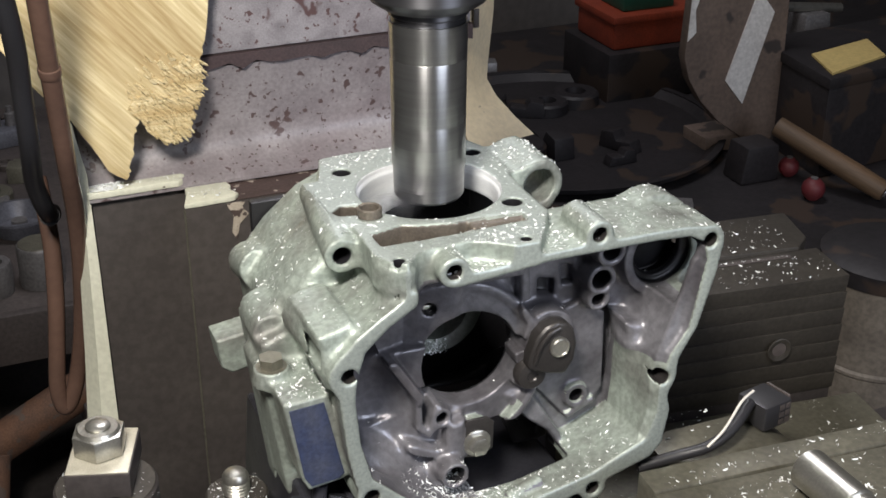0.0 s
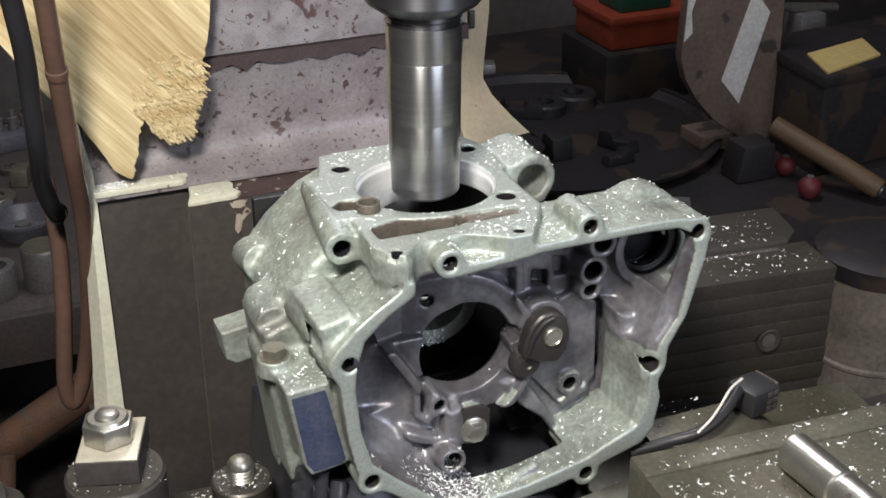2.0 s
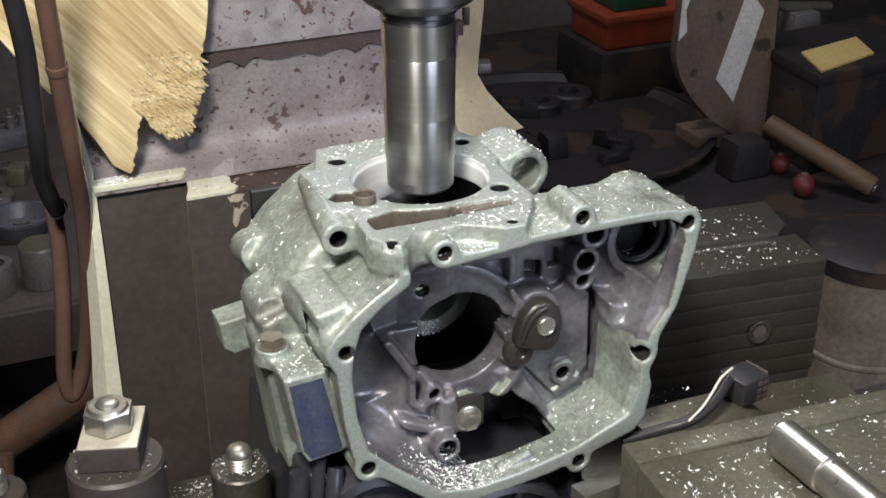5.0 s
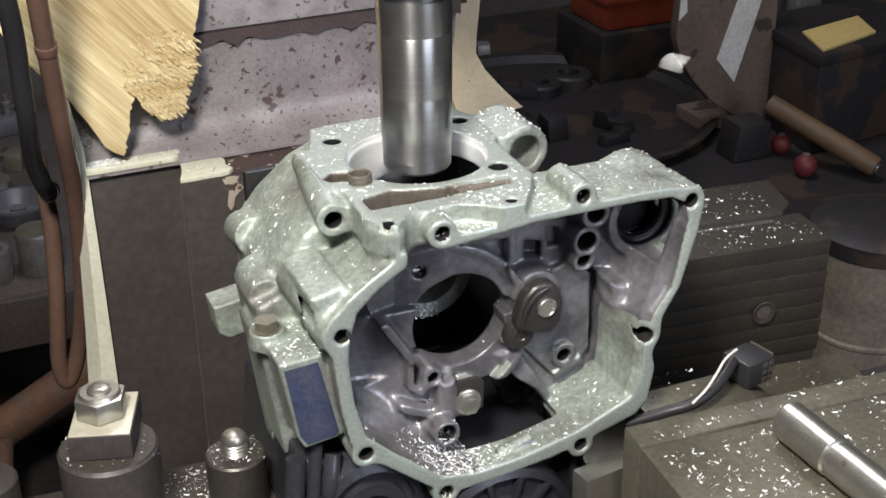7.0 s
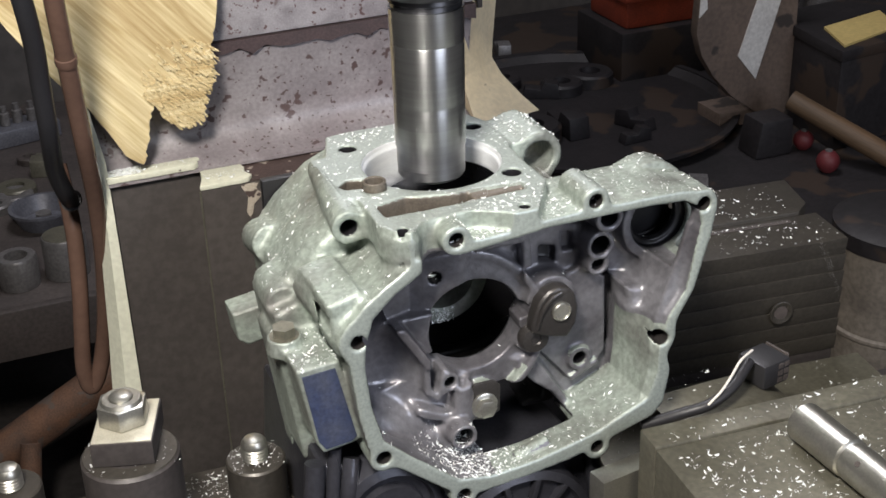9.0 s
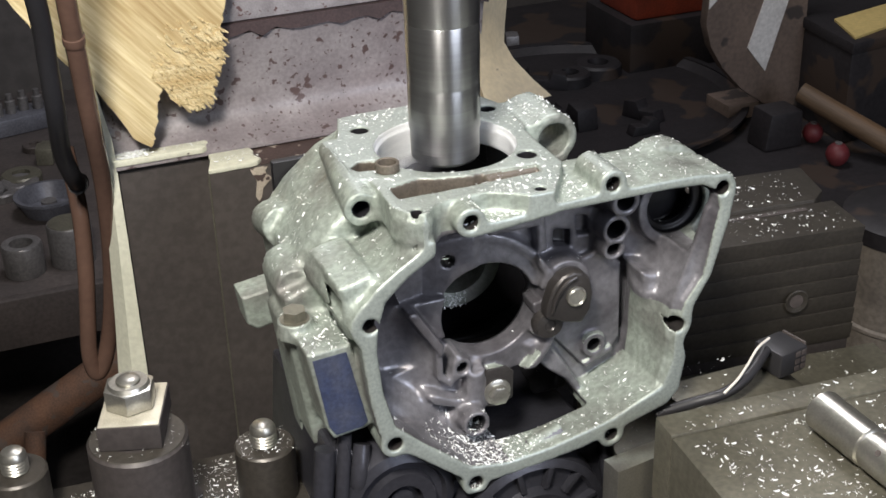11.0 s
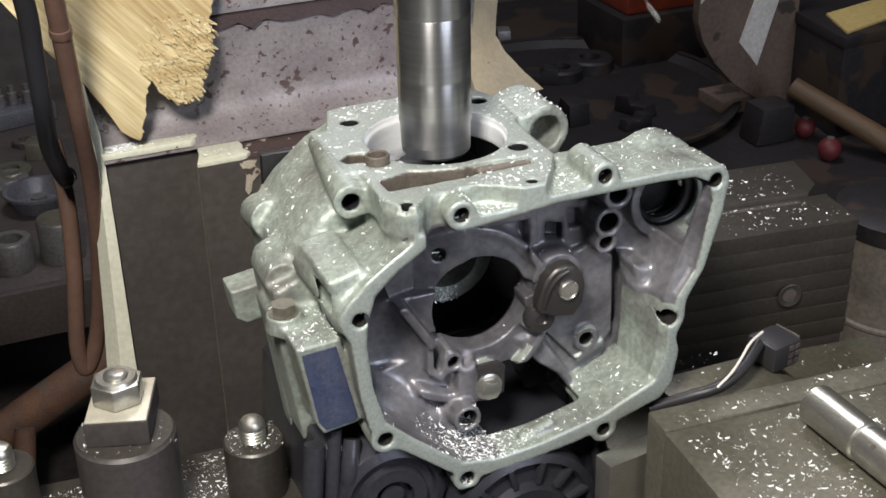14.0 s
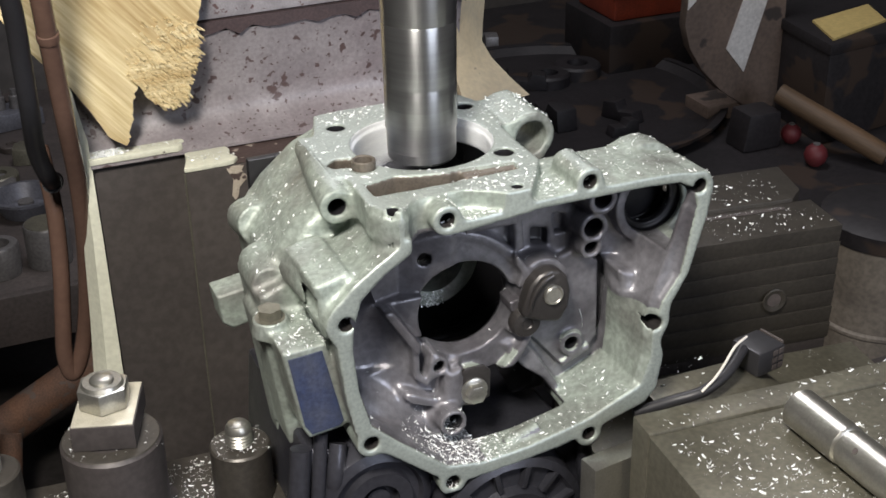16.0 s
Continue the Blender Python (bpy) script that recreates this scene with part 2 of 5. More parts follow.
def bevelled(bm, width, segments=2, angle=30):
    if width:
        edges = [e for e in bm.edges if len(e.link_faces) == 2 and e.calc_face_angle(0) > radians(angle)]
        bmesh.ops.bevel(bm, geom=edges, offset=width, segments=segments, profile=0.6, affect="EDGES")
    return bm


def box(x0, x1, y0, y1, z0, z1, bevel=0.001, segments=2):
    bm = bmesh.new()
    bmesh.ops.create_cube(bm, size=1.0, matrix=Matrix.Translation(((x0 + x1) / 2, (y0 + y1) / 2, (z0 + z1) / 2)) @ Matrix.Diagonal((x1 - x0, y1 - y0, z1 - z0, 1)))
    return bevelled(bm, bevel, segments)


def moved(bm, m):
    bmesh.ops.transform(bm, matrix=m, verts=bm.verts)
    return bm


def prism(points, lo, hi, axis="z", bevel=0.001, segments=2):
    """A polygon in the plane across the axis, drawn out from lo to hi."""
    bm = bmesh.new()

    def at(a, c, h):
        return (a, c, h) if axis == "z" else (a, h, c) if axis == "y" else (h, a, c)
    low = [bm.verts.new(at(a, c, lo)) for a, c in points]
    high = [bm.verts.new(at(a, c, hi)) for a, c in points]
    n = len(points)
    bm.faces.new(low), bm.faces.new(high[::-1])
    for i in range(n):
        bm.faces.new((low[i], high[i], high[(i + 1) % n], low[(i + 1) % n]))
    bmesh.ops.recalc_face_normals(bm, faces=bm.faces)
    return bevelled(bm, bevel, segments)


def lathe(profile, segments=48, m=None):
    """Radius and height pairs turned about the z axis."""
    bm = bmesh.new()
    rings = []
    for r, z in profile:
        if r < 1e-6:
            rings.append([bm.verts.new((0, 0, z))])
        else:
            rings.append([bm.verts.new((r * math.cos(2 * math.pi * i / segments), r * math.sin(2 * math.pi * i / segments), z)) for i in range(segments)])
    for a, c in zip(rings, rings[1:]):
        for i in range(segments):
            j = (i + 1) % segments
            face = [a[i % len(a)], a[j % len(a)], c[j % len(c)], c[i % len(c)]]
            face = list(dict.fromkeys(face))
            if len(face) > 2:
                bm.faces.new(face)
    return moved(bm, m) if m else bm


def smooth_line(points, steps=8):
    p = [Vector(points[0]), *map(Vector, points), Vector(points[-1])]
    out = []
    for i in range(1, len(p) - 2):
        for k in range(steps):
            t = k / steps
            out.append(0.5 * (2 * p[i] + (p[i + 1] - p[i - 1]) * t + (2 * p[i - 1] - 5 * p[i] + 4 * p[i + 1] - p[i + 2]) * t * t
                              + (3 * p[i] - p[i - 1] - 3 * p[i + 1] + p[i + 2]) * t ** 3))
    return out + [p[-2]]


def tube(points, radius, segments=16, steps=8):
    line = smooth_line(points, steps)
    bm = bmesh.new()
    rings, side = [], Vector((1, 0.1, 0.05)).normalized()
    for i, c in enumerate(line):
        d = (line[min(i + 1, len(line) - 1)] - line[max(i - 1, 0)]).normalized()
        side = (side - d * side.dot(d)).normalized()
        up = d.cross(side)
        rings.append([bm.verts.new(c + radius * (side * math.cos(a) + up * math.sin(a))) for a in (2 * math.pi * k / segments for k in range(segments))])
    for a, c in zip(rings, rings[1:]):
        for k in range(segments):
            bm.faces.new((a[k], a[(k + 1) % segments], c[(k + 1) % segments], c[k]))
    bm.faces.new(rings[0]), bm.faces.new(rings[-1])
    return bm


def hexagon(radius, z0, z1):
    pts = [(radius * math.cos(a), radius * math.sin(a)) for a in (math.pi / 3 * k for k in range(6))]
    return prism(pts, z0, z1, "z", 0.0)


def threaded(radius, z0, z1, pitch, dome):
    prof = [(0, z0), (radius * 0.9, z0)]
    z = z0
    while z + pitch < z1:
        prof += [(radius * 0.88, z + 0.1 * pitch), (radius, z + 0.5 * pitch), (radius * 0.88, z + 0.9 * pitch)]
        z += pitch
    prof += [(radius * 0.97, z1), (radius * 0.95, z1 + dome * 0.4), (radius * 0.75, z1 + dome * 0.8), (radius * 0.4, z1 + dome * 0.97), (0, z1 + dome)]
    return lathe(prof, 24)


AXIS_FRONT = pose(0, 0, 0, 90, 0, 0)  # turns the z axis of a lathe towards the viewer's side, -y

# ---- crankcase: a casting as a field of smoothly joined solids, in millimetres ----
STEP = 0.95
GX, GY, GZ = np.arange(-114, 128, STEP), np.arange(-72, 70, STEP), np.arange(-158, 7, STEP)
FIELD = np.full((len(GX), len(GY), len(GZ)), 60.0, np.float32)


def window(lo, hi, pad):
    s = []
    for g, a, c in zip((GX, GY, GZ), lo, hi):
        i, j = np.searchsorted(g, (a - pad, c + pad))
        s.append(slice(max(0, i), min(len(g), j + 1)))
    return tuple(s)


def apply(d, w, k, cut):
    a = FIELD[w]
    if cut:
        h = np.clip(0.5 - 0.5 * (a + d) / k, 0, 1)
        FIELD[w] = a + (-d - a) * h + k * h * (1 - h)
    else:
        h = np.clip(0.5 + 0.5 * (a - d) / k, 0, 1)
        FIELD[w] = a + (d - a) * h - k * h * (1 - h)


def polygon_distance(pts, u, v):
    pts = np.array(pts, float)
    d = np.full(u.shape, 1e9)
    sign = np.ones(u.shape)
    n = len(pts)
    for i in range(n):
        a, c = pts[i], pts[i - 1]
        e = c - a
        wx, wy = u - a[0], v - a[1]
        t = np.clip((wx * e[0] + wy * e[1]) / (e @ e), 0, 1)
        d = np.minimum(d, (wx - e[0] * t) ** 2 + (wy - e[1] * t) ** 2)
        c1, c2, c3 = v >= a[1], v < c[1], e[0] * wy > e[1] * wx
        flip = (c1 & c2 & c3) | (~c1 & ~c2 & ~c3)
        sign = np.where(flip, -sign, sign)
    return sign * np.sqrt(d)


def slab(pts, lo, hi, axis="y", k=3.0, cut=False, draft=0.0, rounded=0.0):
    """A polygon drawn out along an axis; draft widens it towards hi."""
    p = np.array(pts)
    (u0, v0), (u1, v1) = p.min(0), p.max(0)
    grow = abs(draft) * (hi - lo)
    u0, v0, u1, v1 = u0 - grow, v0 - grow, u1 + grow, v1 + grow
    if axis == "y":
        w = window((u0, lo, v0), (u1, hi, v1), k + 4)
        u, v = np.meshgrid(GX[w[0]], GZ[w[2]], indexing="ij")
        d2, h = polygon_distance(pts, u, v)[:, None, :], GY[w[1]][None, :, None]
    elif axis == "z":
        w = window((u0, v0, lo), (u1, v1, hi), k + 4)
        u, v = np.meshgrid(GX[w[0]], GY[w[1]], indexing="ij")
        d2, h = polygon_distance(pts, u, v)[:, :, None], GZ[w[2]][None, None, :]
    else:
        w = window((lo, u0, v0), (hi, u1, v1), k + 4)
        u, v = np.meshgrid(GY[w[1]], GZ[w[2]], indexing="ij")
        d2, h = polygon_distance(pts, u, v)[None], GX[w[0]][:, None, None]
    d2 = d2 - draft * (h - lo) + rounded
    t = np.abs(h - (lo + hi) / 2) - (hi - lo) / 2 + rounded
    d = np.minimum(np.maximum(d2, t), 0) + np.sqrt(np.maximum(d2, 0) ** 2 + np.maximum(t, 0) ** 2) - rounded
    apply(d, w, k, cut)


def rod(a, c, r0, r1=None, k=3.0, cut=False):
    """A flat-ended round bar from a to c."""
    a, c = np.array(a, float), np.array(c, float)
    r1 = r0 if r1 is None else r1
    r = max(r0, r1)
    w = window(np.minimum(a, c) - r, np.maximum(a, c) + r, k + 4)
    x, y, z = (GX[w[0]][:, None, None], GY[w[1]][None, :, None], GZ[w[2]][None, None, :])
    e = c - a
    n = np.linalg.norm(e)
    e = e / n
    px, py, pz = x - a[0], y - a[1], z - a[2]
    t = px * e[0] + py * e[1] + pz * e[2]
    q = np.sqrt(np.maximum(px * px + py * py + pz * pz - t * t, 0)) - (r0 + (r1 - r0) * np.clip(t / n, 0, 1))
    s = np.abs(t - n / 2) - n / 2
    d = np.minimum(np.maximum(q, s), 0) + np.sqrt(np.maximum(q, 0) ** 2 + np.maximum(s, 0) ** 2)
    apply(d, w, k, cut)


def ball(c, r, k=4.0, cut=False, squash=(1, 1, 1)):
    s = np.array(squash)
    w = window(np.array(c) - r * s, np.array(c) + r * s, k + 4)
    x, y, z = (GX[w[0]][:, None, None], GY[w[1]][None, :, None], GZ[w[2]][None, None, :])
    d = (np.sqrt(((x - c[0]) / s[0]) ** 2 + ((y - c[1]) / s[1]) ** 2 + ((z - c[2]) / s[2]) ** 2) - r) * min(s)
    apply(d, w, k, cut)


def circle(cx, cz, r, a0=0, a1=360, n=24):
    return [(cx + r * math.cos(radians(a0 + (a1 - a0) * i / n)), cz + r * math.sin(radians(a0 + (a1 - a0) * i / n))) for i in range(n + (a1 - a0 != 360))]


CRX, CRZ = 5.2, -71.8                      # crank axis
BX, BY, BR = 0.5, 2.5, 32.5                # cylinder bore
FLY = -68.0                                # cover face
WEB = -31.0                                # face of the bearing wall
# rear shell with the big sloping left wall
slab([(-32, -1), (-50, -9), (-68, -24), (-82, -41), (-83, -54), (-80, -85), (-77, -112), (-70, -128), (-20, -148), (60, -146), (84, -118), (88, -90), (70, -64), (48, -50), (42, -4)],
     -12, 60, "y", 5, rounded=4, draft=-0.05)
slab([(-40, -6), (-64, -22), (-74, -36), (-72, -60), (-40, -60)], -18, 20, "y", 6, rounded=4)
# cylinder base under the deck
slab([(-36, 56), (-42, 38), (-50, 12), (-50, -14), (-46, -24), (-47, -53), (-43, -62), (-37, -67), (-30, -61), (-18, -56), (-4, -57), (6, -63), (15, -71), (24, -68), (41, -41),
      (41, -18), (43, 9), (45, 43), (40, 57), (-20, 58)], -14, 0, "z", 2)
slab([(-38, 50), (-46, 8), (-46, -24), (-42, -48), (18, -50), (36, -36), (42, 50)], -80, -8, "z", 5, rounded=4)
# front cover housing
OUTER = [(-71, -48), (-67, -38), (-61, -31), (-49, -22.5), (-29, -11), (-22, -6), (-12, -9), (23, -7), (44, -6), (62, -6), (82, -6), (102, -7), (114, -10), (118, -20), (116, -33), (108, -61), (100, -75),
         (98, -84), (95, -96), (97, -104), (94, -122), (88, -129), (61, -137), (42, -142), (18, -145), (-6, -147), (-21, -143), (-46, -122), (-58, -114), (-63, -104), (-66, -88), (-69, -58)]
INNER = [(-61, -50), (-57, -38), (-46, -28), (-26, -16), (0, -14), (28, -11), (58, -11), (82, -11), (100, -12), (108, -16), (111, -26), (104, -61), (95, -74), (90, -92), (90, -104), (85, -118), (57, -130),
         (24, -137), (0, -139), (-18, -136), (-42, -116), (-55, -103), (-60, -84), (-62, -62)]
slab(OUTER, FLY, -24, "y", 2.5, draft=-0.04)
slab([(46, -7), (62, -7), (84, -7), (96, -8), (96, -40), (46, -40)], -60, -28, "y", 5, rounded=3)
# left side: bolt block, ribs and bosses
slab([(-91, -62), (-70.5, -61), (-61.5, -104), (-65, -107), (-81, -109), (-84, -103)], -57, 0, "y", 3, rounded=1.5)
slab([(-90, -52), (-60, -40), (-60, -70), (-88, -70)], -22, 20, "y", 6, rounded=3)
slab([(-92, -64), (-80, -64), (-72, -124), (-84, -128)], -32, 4, "y", 5, rounded=2)
rod((-64, FLY, -48), (-70, -20, -38), 8.5, 10, 5)
slab([(-76, -30), (-60, -26), (-52, -36), (-56, -56), (-72, -56)], -62, -20, "y", 4, rounded=3)
slab([(-58, -32), (-46, -27), (-40, -36), (-52, -50)], -62, -12, "y", 5, rounded=3)
rod((-54, -33, -9), (-46, 30, -5), 8.2, 8, 4)
rod((-36, -56, -4), (-36, -52, -40), 10, 9, 6)
rod((-82, 10, -48), (-83, -14, -50), 9, 8, 5)
rod((-76, 30, -40), (-77, 50, -44), 9, 9, 5)
rod((-88, -30, -66), (-88, -30, -58), 9, 8, 3)
slab([(-97, -81), (-76, -78), (-76, -98), (-90, -101), (-95, -97)], 40, 58, "y", 2, rounded=1.5)
slab([(-91, -66), (-84, -60), (-76, -146), (-82, -148)], -8, 6, "y", 2)
# right rear mounting lug and the bearing hump
rod((60, 6, -10), (60, 40, -10), 13, 13, 4)
slab([(38, -2), (62, 2), (66, -22), (40, -24)], 6, 40, "y", 4)
rod((99, -38, -23), (99, -23, -23), 19.5, 19, 3)
slab([(40, -24), (104, -26), (100, -70), (92, -125), (40, -135)], -32, -15, "y", 3)
# top rail recess in front of the deck
rod((-24, -67, -40), (-24, -66, 2), 8, 8, 3, cut=True)
slab([(-12, -58), (6, -64), (14, -72), (24, -69), (27, -80), (-10, -80)], -8.5, 4, "z", 2, cut=True)
# flange bosses
HOLES = [(-16, -8), (53, -3), (111, -16), (-64, -48), (91.5, -85), (-55.4, -112.3), (57, -139), (-15.7, -146.0)]
for hx, hz in HOLES:
    rod((hx, FLY, hz), (hx, FLY + 26, hz), 7.0, 6.6, 3)
# cover cavity
slab(INNER, FLY - 8, WEB, "y", 1.6, cut=True, draft=-0.05)
slab([(79, -62), (88, -64), (90, -131), (80, -129)], WEB - 4, WEB + 6, "y", 5, cut=True, rounded=3)
# the right wall flares inwards
slab([(114, -20), (108, -61), (97, -76), (93, -84), (93, -104), (88, -122), (84, -118), (88, -100), (88, -84), (93, -66), (101, -45), (106, -28)], FLY + 5, WEB + 2, "y", 6, draft=0.12)
# bearing wall relief
rod((-4, WEB + 4, -75), (-4, WEB - 13, -75), 45, 44, 3)
rod((-3, WEB - 18, -75), (-3, WEB - 6, -75), 40.5, 39, 1.5, cut=True)
# the deep bowl beside the bearing, with a forked rib on its edge
ball((-43, -42, -88), 24, 5, True, (0.75, 0.58, 1.25))
slab([(-39.5, -60), (-35.5, -58), (-19.5, -84), (-23.5, -86)], WEB - 15, WEB + 3, "y", 2, rounded=1)
slab([(-25, -84), (-11.5, -84), (-12.5, -99), (-18, -106), (-24.5, -100)], WEB - 13, WEB + 3, "y", 2, rounded=1)
slab([(-21.8, -82), (-15.4, -82), (-16.2, -97), (-18.8, -101), (-21.6, -97)], WEB - 18, WEB - 2, "y", 1, cut=True)
slab([(24, -96), (34, -92), (56, -128), (50, -136)], WEB - 8, WEB + 2, "y", 3, rounded=2)
slab([(-9, -100), (0, -98), (-2, -122), (-11, -120)], WEB - 15, WEB + 2, "y", 4, rounded=3)
slab([(28, -16), (33, -16), (35, -46), (30, -46)], WEB - 8, WEB + 2, "y", 2, rounded=1)
# raised plate round the bracket, with a ledge under the drilled boss
slab([(50, -60), (56, -56), (63.5, -54), (70, -57), (77, -63), (78, -105), (74, -110), (57, -117), (40, -96), (44, -84)], WEB - 4, WEB + 2, "y", 1.5, rounded=1)
slab([(56, -115), (72, -108), (73.5, -111), (57.5, -118)], WEB - 6.5, WEB, "y", 1.5, rounded=1)
slab([(102.5, -43), (105.5, -45), (96.8, -64.5), (94, -63)], WEB - 9, WEB + 2, "y", 1.5)
slab([(42, -39.5), (51, -41.5), (51, -50.5), (42, -48.5)], WEB - 8, WEB + 6, "y", 1.5, cut=True)
slab([(54, -34.5), (61.5, -36), (61.5, -45), (55, -45)], WEB - 8, WEB + 5, "y", 1.5, cut=True)
BOSSES = [(62, -105, 6.4, -38, 3.7), (69.2, -39.7, 7.4, -44, 5.0), (68.7, -50.4, 5.8, -43, 3.5), (71.5, -23.7, 7.5, -48, 4.6), (43, -64, 13, -43, 3.0), (33, -82, 9, -41, 3.0), (5, -112, 9, -44, 3.0),
          (-9, -123, 6.8, -54, 4.7), (-14, -43, 4.5, -37.2, 3.0), (-12, -96, 5, -44, 3.0)]
for bx, bz, br, by, bh in BOSSES:
    rod((bx, by, bz), (bx, WEB + 6, bz), br, br + 1, 3)
rod((104, -40, -35), (104, WEB + 4, -35), 21, 22, 3)
# lug with a flat top low on the right wall, running out into it
slab([(81, -63), (94, -66), (95, -75), (84, -76.5)], -49, WEB + 2, "y", 4, rounded=3)
rod((90, -43, -74), (94, -35, -108), 8, 9, 7)
# curled lip on the floor of the housing
rod((15, -60, -138), (33, -59, -133), 3.4, 3.0, 2)
# the openings
rod((CRX, -60, CRZ), (CRX, 30, CRZ), 24.2, 24.2, 1, cut=True)
slab([(24, -64), (31.5, -64), (31, -72), (24, -72)], WEB - 14, WEB + 12, "y", 1, cut=True)
rod((-13, -50, -84), (-13, -20, -84), 4.5, 4.5, 1, cut=True)
slab([(26, -71), (34, -70), (34, -76), (27, -77)], WEB - 11, WEB + 2, "y", 1)
rod((CRX, -22, CRZ), (CRX, 80, CRZ), 50, 50, 3, cut=True)
slab([(-52, -70), (62, -70), (70, -128), (40, -140), (-40, -136)], -22, 80, "y", 3, cut=True)
slab([(-60, -100), (-48, -118), (-20, -141), (4, -143), (0, -122), (-30, -98)], WEB - 1, WEB + 9, "y", 4)
rod((-54, -35, -106), (-16, -35, -137), 8, 9, 8)
OPENING = [(5, -110), (28, -106), (46, -121), (54, -133), (53, -141), (40, -146), (17, -150), (2, -146)]
slab(OPENING, -50, 50, "y", 2, cut=True, rounded=2)
rod((103, -30, -36), (103, -16, -37), 18, 17, 2)
rod((104, -60, -35), (104, -22, -35), 16, 16, 1, cut=True)
rod((104, -34, -35), (104, -30, -35), 17.5, 17.5, 0.6)
rod((104, -40, -35), (104, -26, -35), 12.5, 12.5, 0.6, cut=True)
for bx, bz, br, by, bh in BOSSES:
    rod((bx, by - 3, bz), (bx, by + 16, bz), bh, bh, 0.8, cut=True)
for hx, hz in HOLES:
    rod((hx, FLY - 3, hz), (hx, FLY + 20, hz), 3.6, 3.6, 0.8, cut=True)
slab([(-75.5, -36.5), (-72.5, -36.5), (-72.5, -46.5), (-75.5, -46.5)], -60, -24, "y", 1, cut=True)
rod((-54, -36, -9), (-54, -15, -9), 4.2, 4.2, 0.8, cut=True)
rod((60, 0, -10), (60, 44, -10), 8.5, 8.5, 0.8, cut=True)
rod((BX, BY, -90), (BX, BY, 4), BR, BR, 0.6, cut=True)
slab([(2, -24), (46, -24), (46, 50), (2, 50)], -60, -13, "z", 1.5, cut=True)
rod((BX, BY, -3.0), (BX, BY, 4), BR + 1.2, BR + 1.2, 0.6, cut=True)
slab([(-41, -34), (-26, -30), (-20, -33), (-2, -37), (1, -36), (29, -38.5), (28, -45.5), (-1, -46.5), (-4, -47), (-41, -47)], -60, 4, "z", 1.5, cut=True)
# a narrow bridge stands in the slot
slab([(3, -36), (30, -35), (30, -41.8), (3.5, -42.5)], -30, -1.6, "z", 1)
STUD_HOLES = [(-31, 36, 4.4), (30, -26, 4.6), (37, 36, 4.2), (-39, -62, 2.6), (19, -63, 2.6), (-35, -15, 5.6)]
for hx, hy, hr in STUD_HOLES:
    rod((hx, hy, -30), (hx, hy, 4), hr, hr, 0.6, cut=True)
slab([(-50, -6), (-44, -1), (-37, -3), (-35, -9), (-41, -12), (-48, -11)], -12, 4, "z", 1.5, cut=True)
# nothing stands above the deck's milled plane or before the cover face
near = (GX > -52)[:, None, None] & (GX < 46)[:, None, None] & np.ones(FIELD.shape, bool)
FIELD[:] = np.where(near, np.maximum(FIELD, GZ[None, None, :]), FIELD)
FIELD[:] = np.maximum(FIELD, FLY - GY[None, :, None])
FIELD[:] = np.maximum(FIELD, -152 - GZ[None, None, :])


def surface(field, gx, gy, gz):
    """Surface nets: one vertex in each cell that the surface crosses, one quad for each crossed edge."""
    inside = field < 0
    n = np.array(field.shape) - 1
    count = np.zeros(n, np.int8)
    for i in (0, 1):
        for j in (0, 1):
            for l in (0, 1):
                count += inside[i:i + n[0], j:j + n[1], l:l + n[2]]
    cells = np.argwhere((count > 0) & (count < 8))
    index = np.full(n, -1, np.int64)
    index[tuple(cells.T)] = np.arange(len(cells))
    total, hits = np.zeros((len(cells), 3)), np.zeros(len(cells))
    corners = np.array([(i, j, l) for i in (0, 1) for j in (0, 1) for l in (0, 1)])
    for a in corners:
        for axis in range(3):
            if a[axis] == 0:
                c = a.copy()
                c[axis] = 1
                fa, fc = field[tuple((cells + a).T)], field[tuple((cells + c).T)]
                crossed = (fa < 0) != (fc < 0)
                t = np.where(crossed, fa / np.where(crossed, fa - fc, 1), 0)
                p = np.tile(a.astype(float), (len(cells), 1))
                p[:, axis] = t
                total += np.where(crossed[:, None], p, 0)
                hits += crossed
    verts = (cells + total / hits[:, None]) * STEP + np.array((gx[0], gy[0], gz[0]))
    quads = []
    for axis in range(3):
        u, v = [(1, 2), (2, 0), (0, 1)][axis]
        sl = [slice(1, -1)] * 3
        lo, hi = list(sl), list(sl)
        lo[axis], hi[axis] = slice(0, -1), slice(1, None)
        a, c = inside[tuple(lo)], inside[tuple(hi)]
        e = np.argwhere(a != c)
        off = np.ones(3, int)
        off[axis] = 0
        e = e + off
        flip = inside[tuple(e.T)]
        du, dv = np.zeros(3, int), np.zeros(3, int)
        du[u], dv[v] = 1, 1
        q = np.stack([index[tuple((e - du - dv).T)], index[tuple((e - dv).T)], index[tuple(e.T)], index[tuple((e - du).T)]], 1)
        quads.append(np.where(flip[:, None], q, q[:, ::-1]))
    return verts, np.concatenate(quads)


VERTS, QUADS = surface(FIELD, GX, GY, GZ)
body_mesh = bpy.data.meshes.new("casting")
body_mesh.vertices.add(len(VERTS))
body_mesh.vertices.foreach_set("co", (VERTS * 0.001).ravel())
body_mesh.loops.add(QUADS.size)
body_mesh.loops.foreach_set("vertex_index", QUADS.ravel())
body_mesh.polygons.add(len(QUADS))
body_mesh.polygons.foreach_set("loop_start", np.arange(0, QUADS.size, 4))
centre = VERTS[QUADS].mean(1)
e1, e2 = VERTS[QUADS[:, 2]] - VERTS[QUADS[:, 0]], VERTS[QUADS[:, 3]] - VERTS[QUADS[:, 1]]
normal = np.cross(e1, e2)
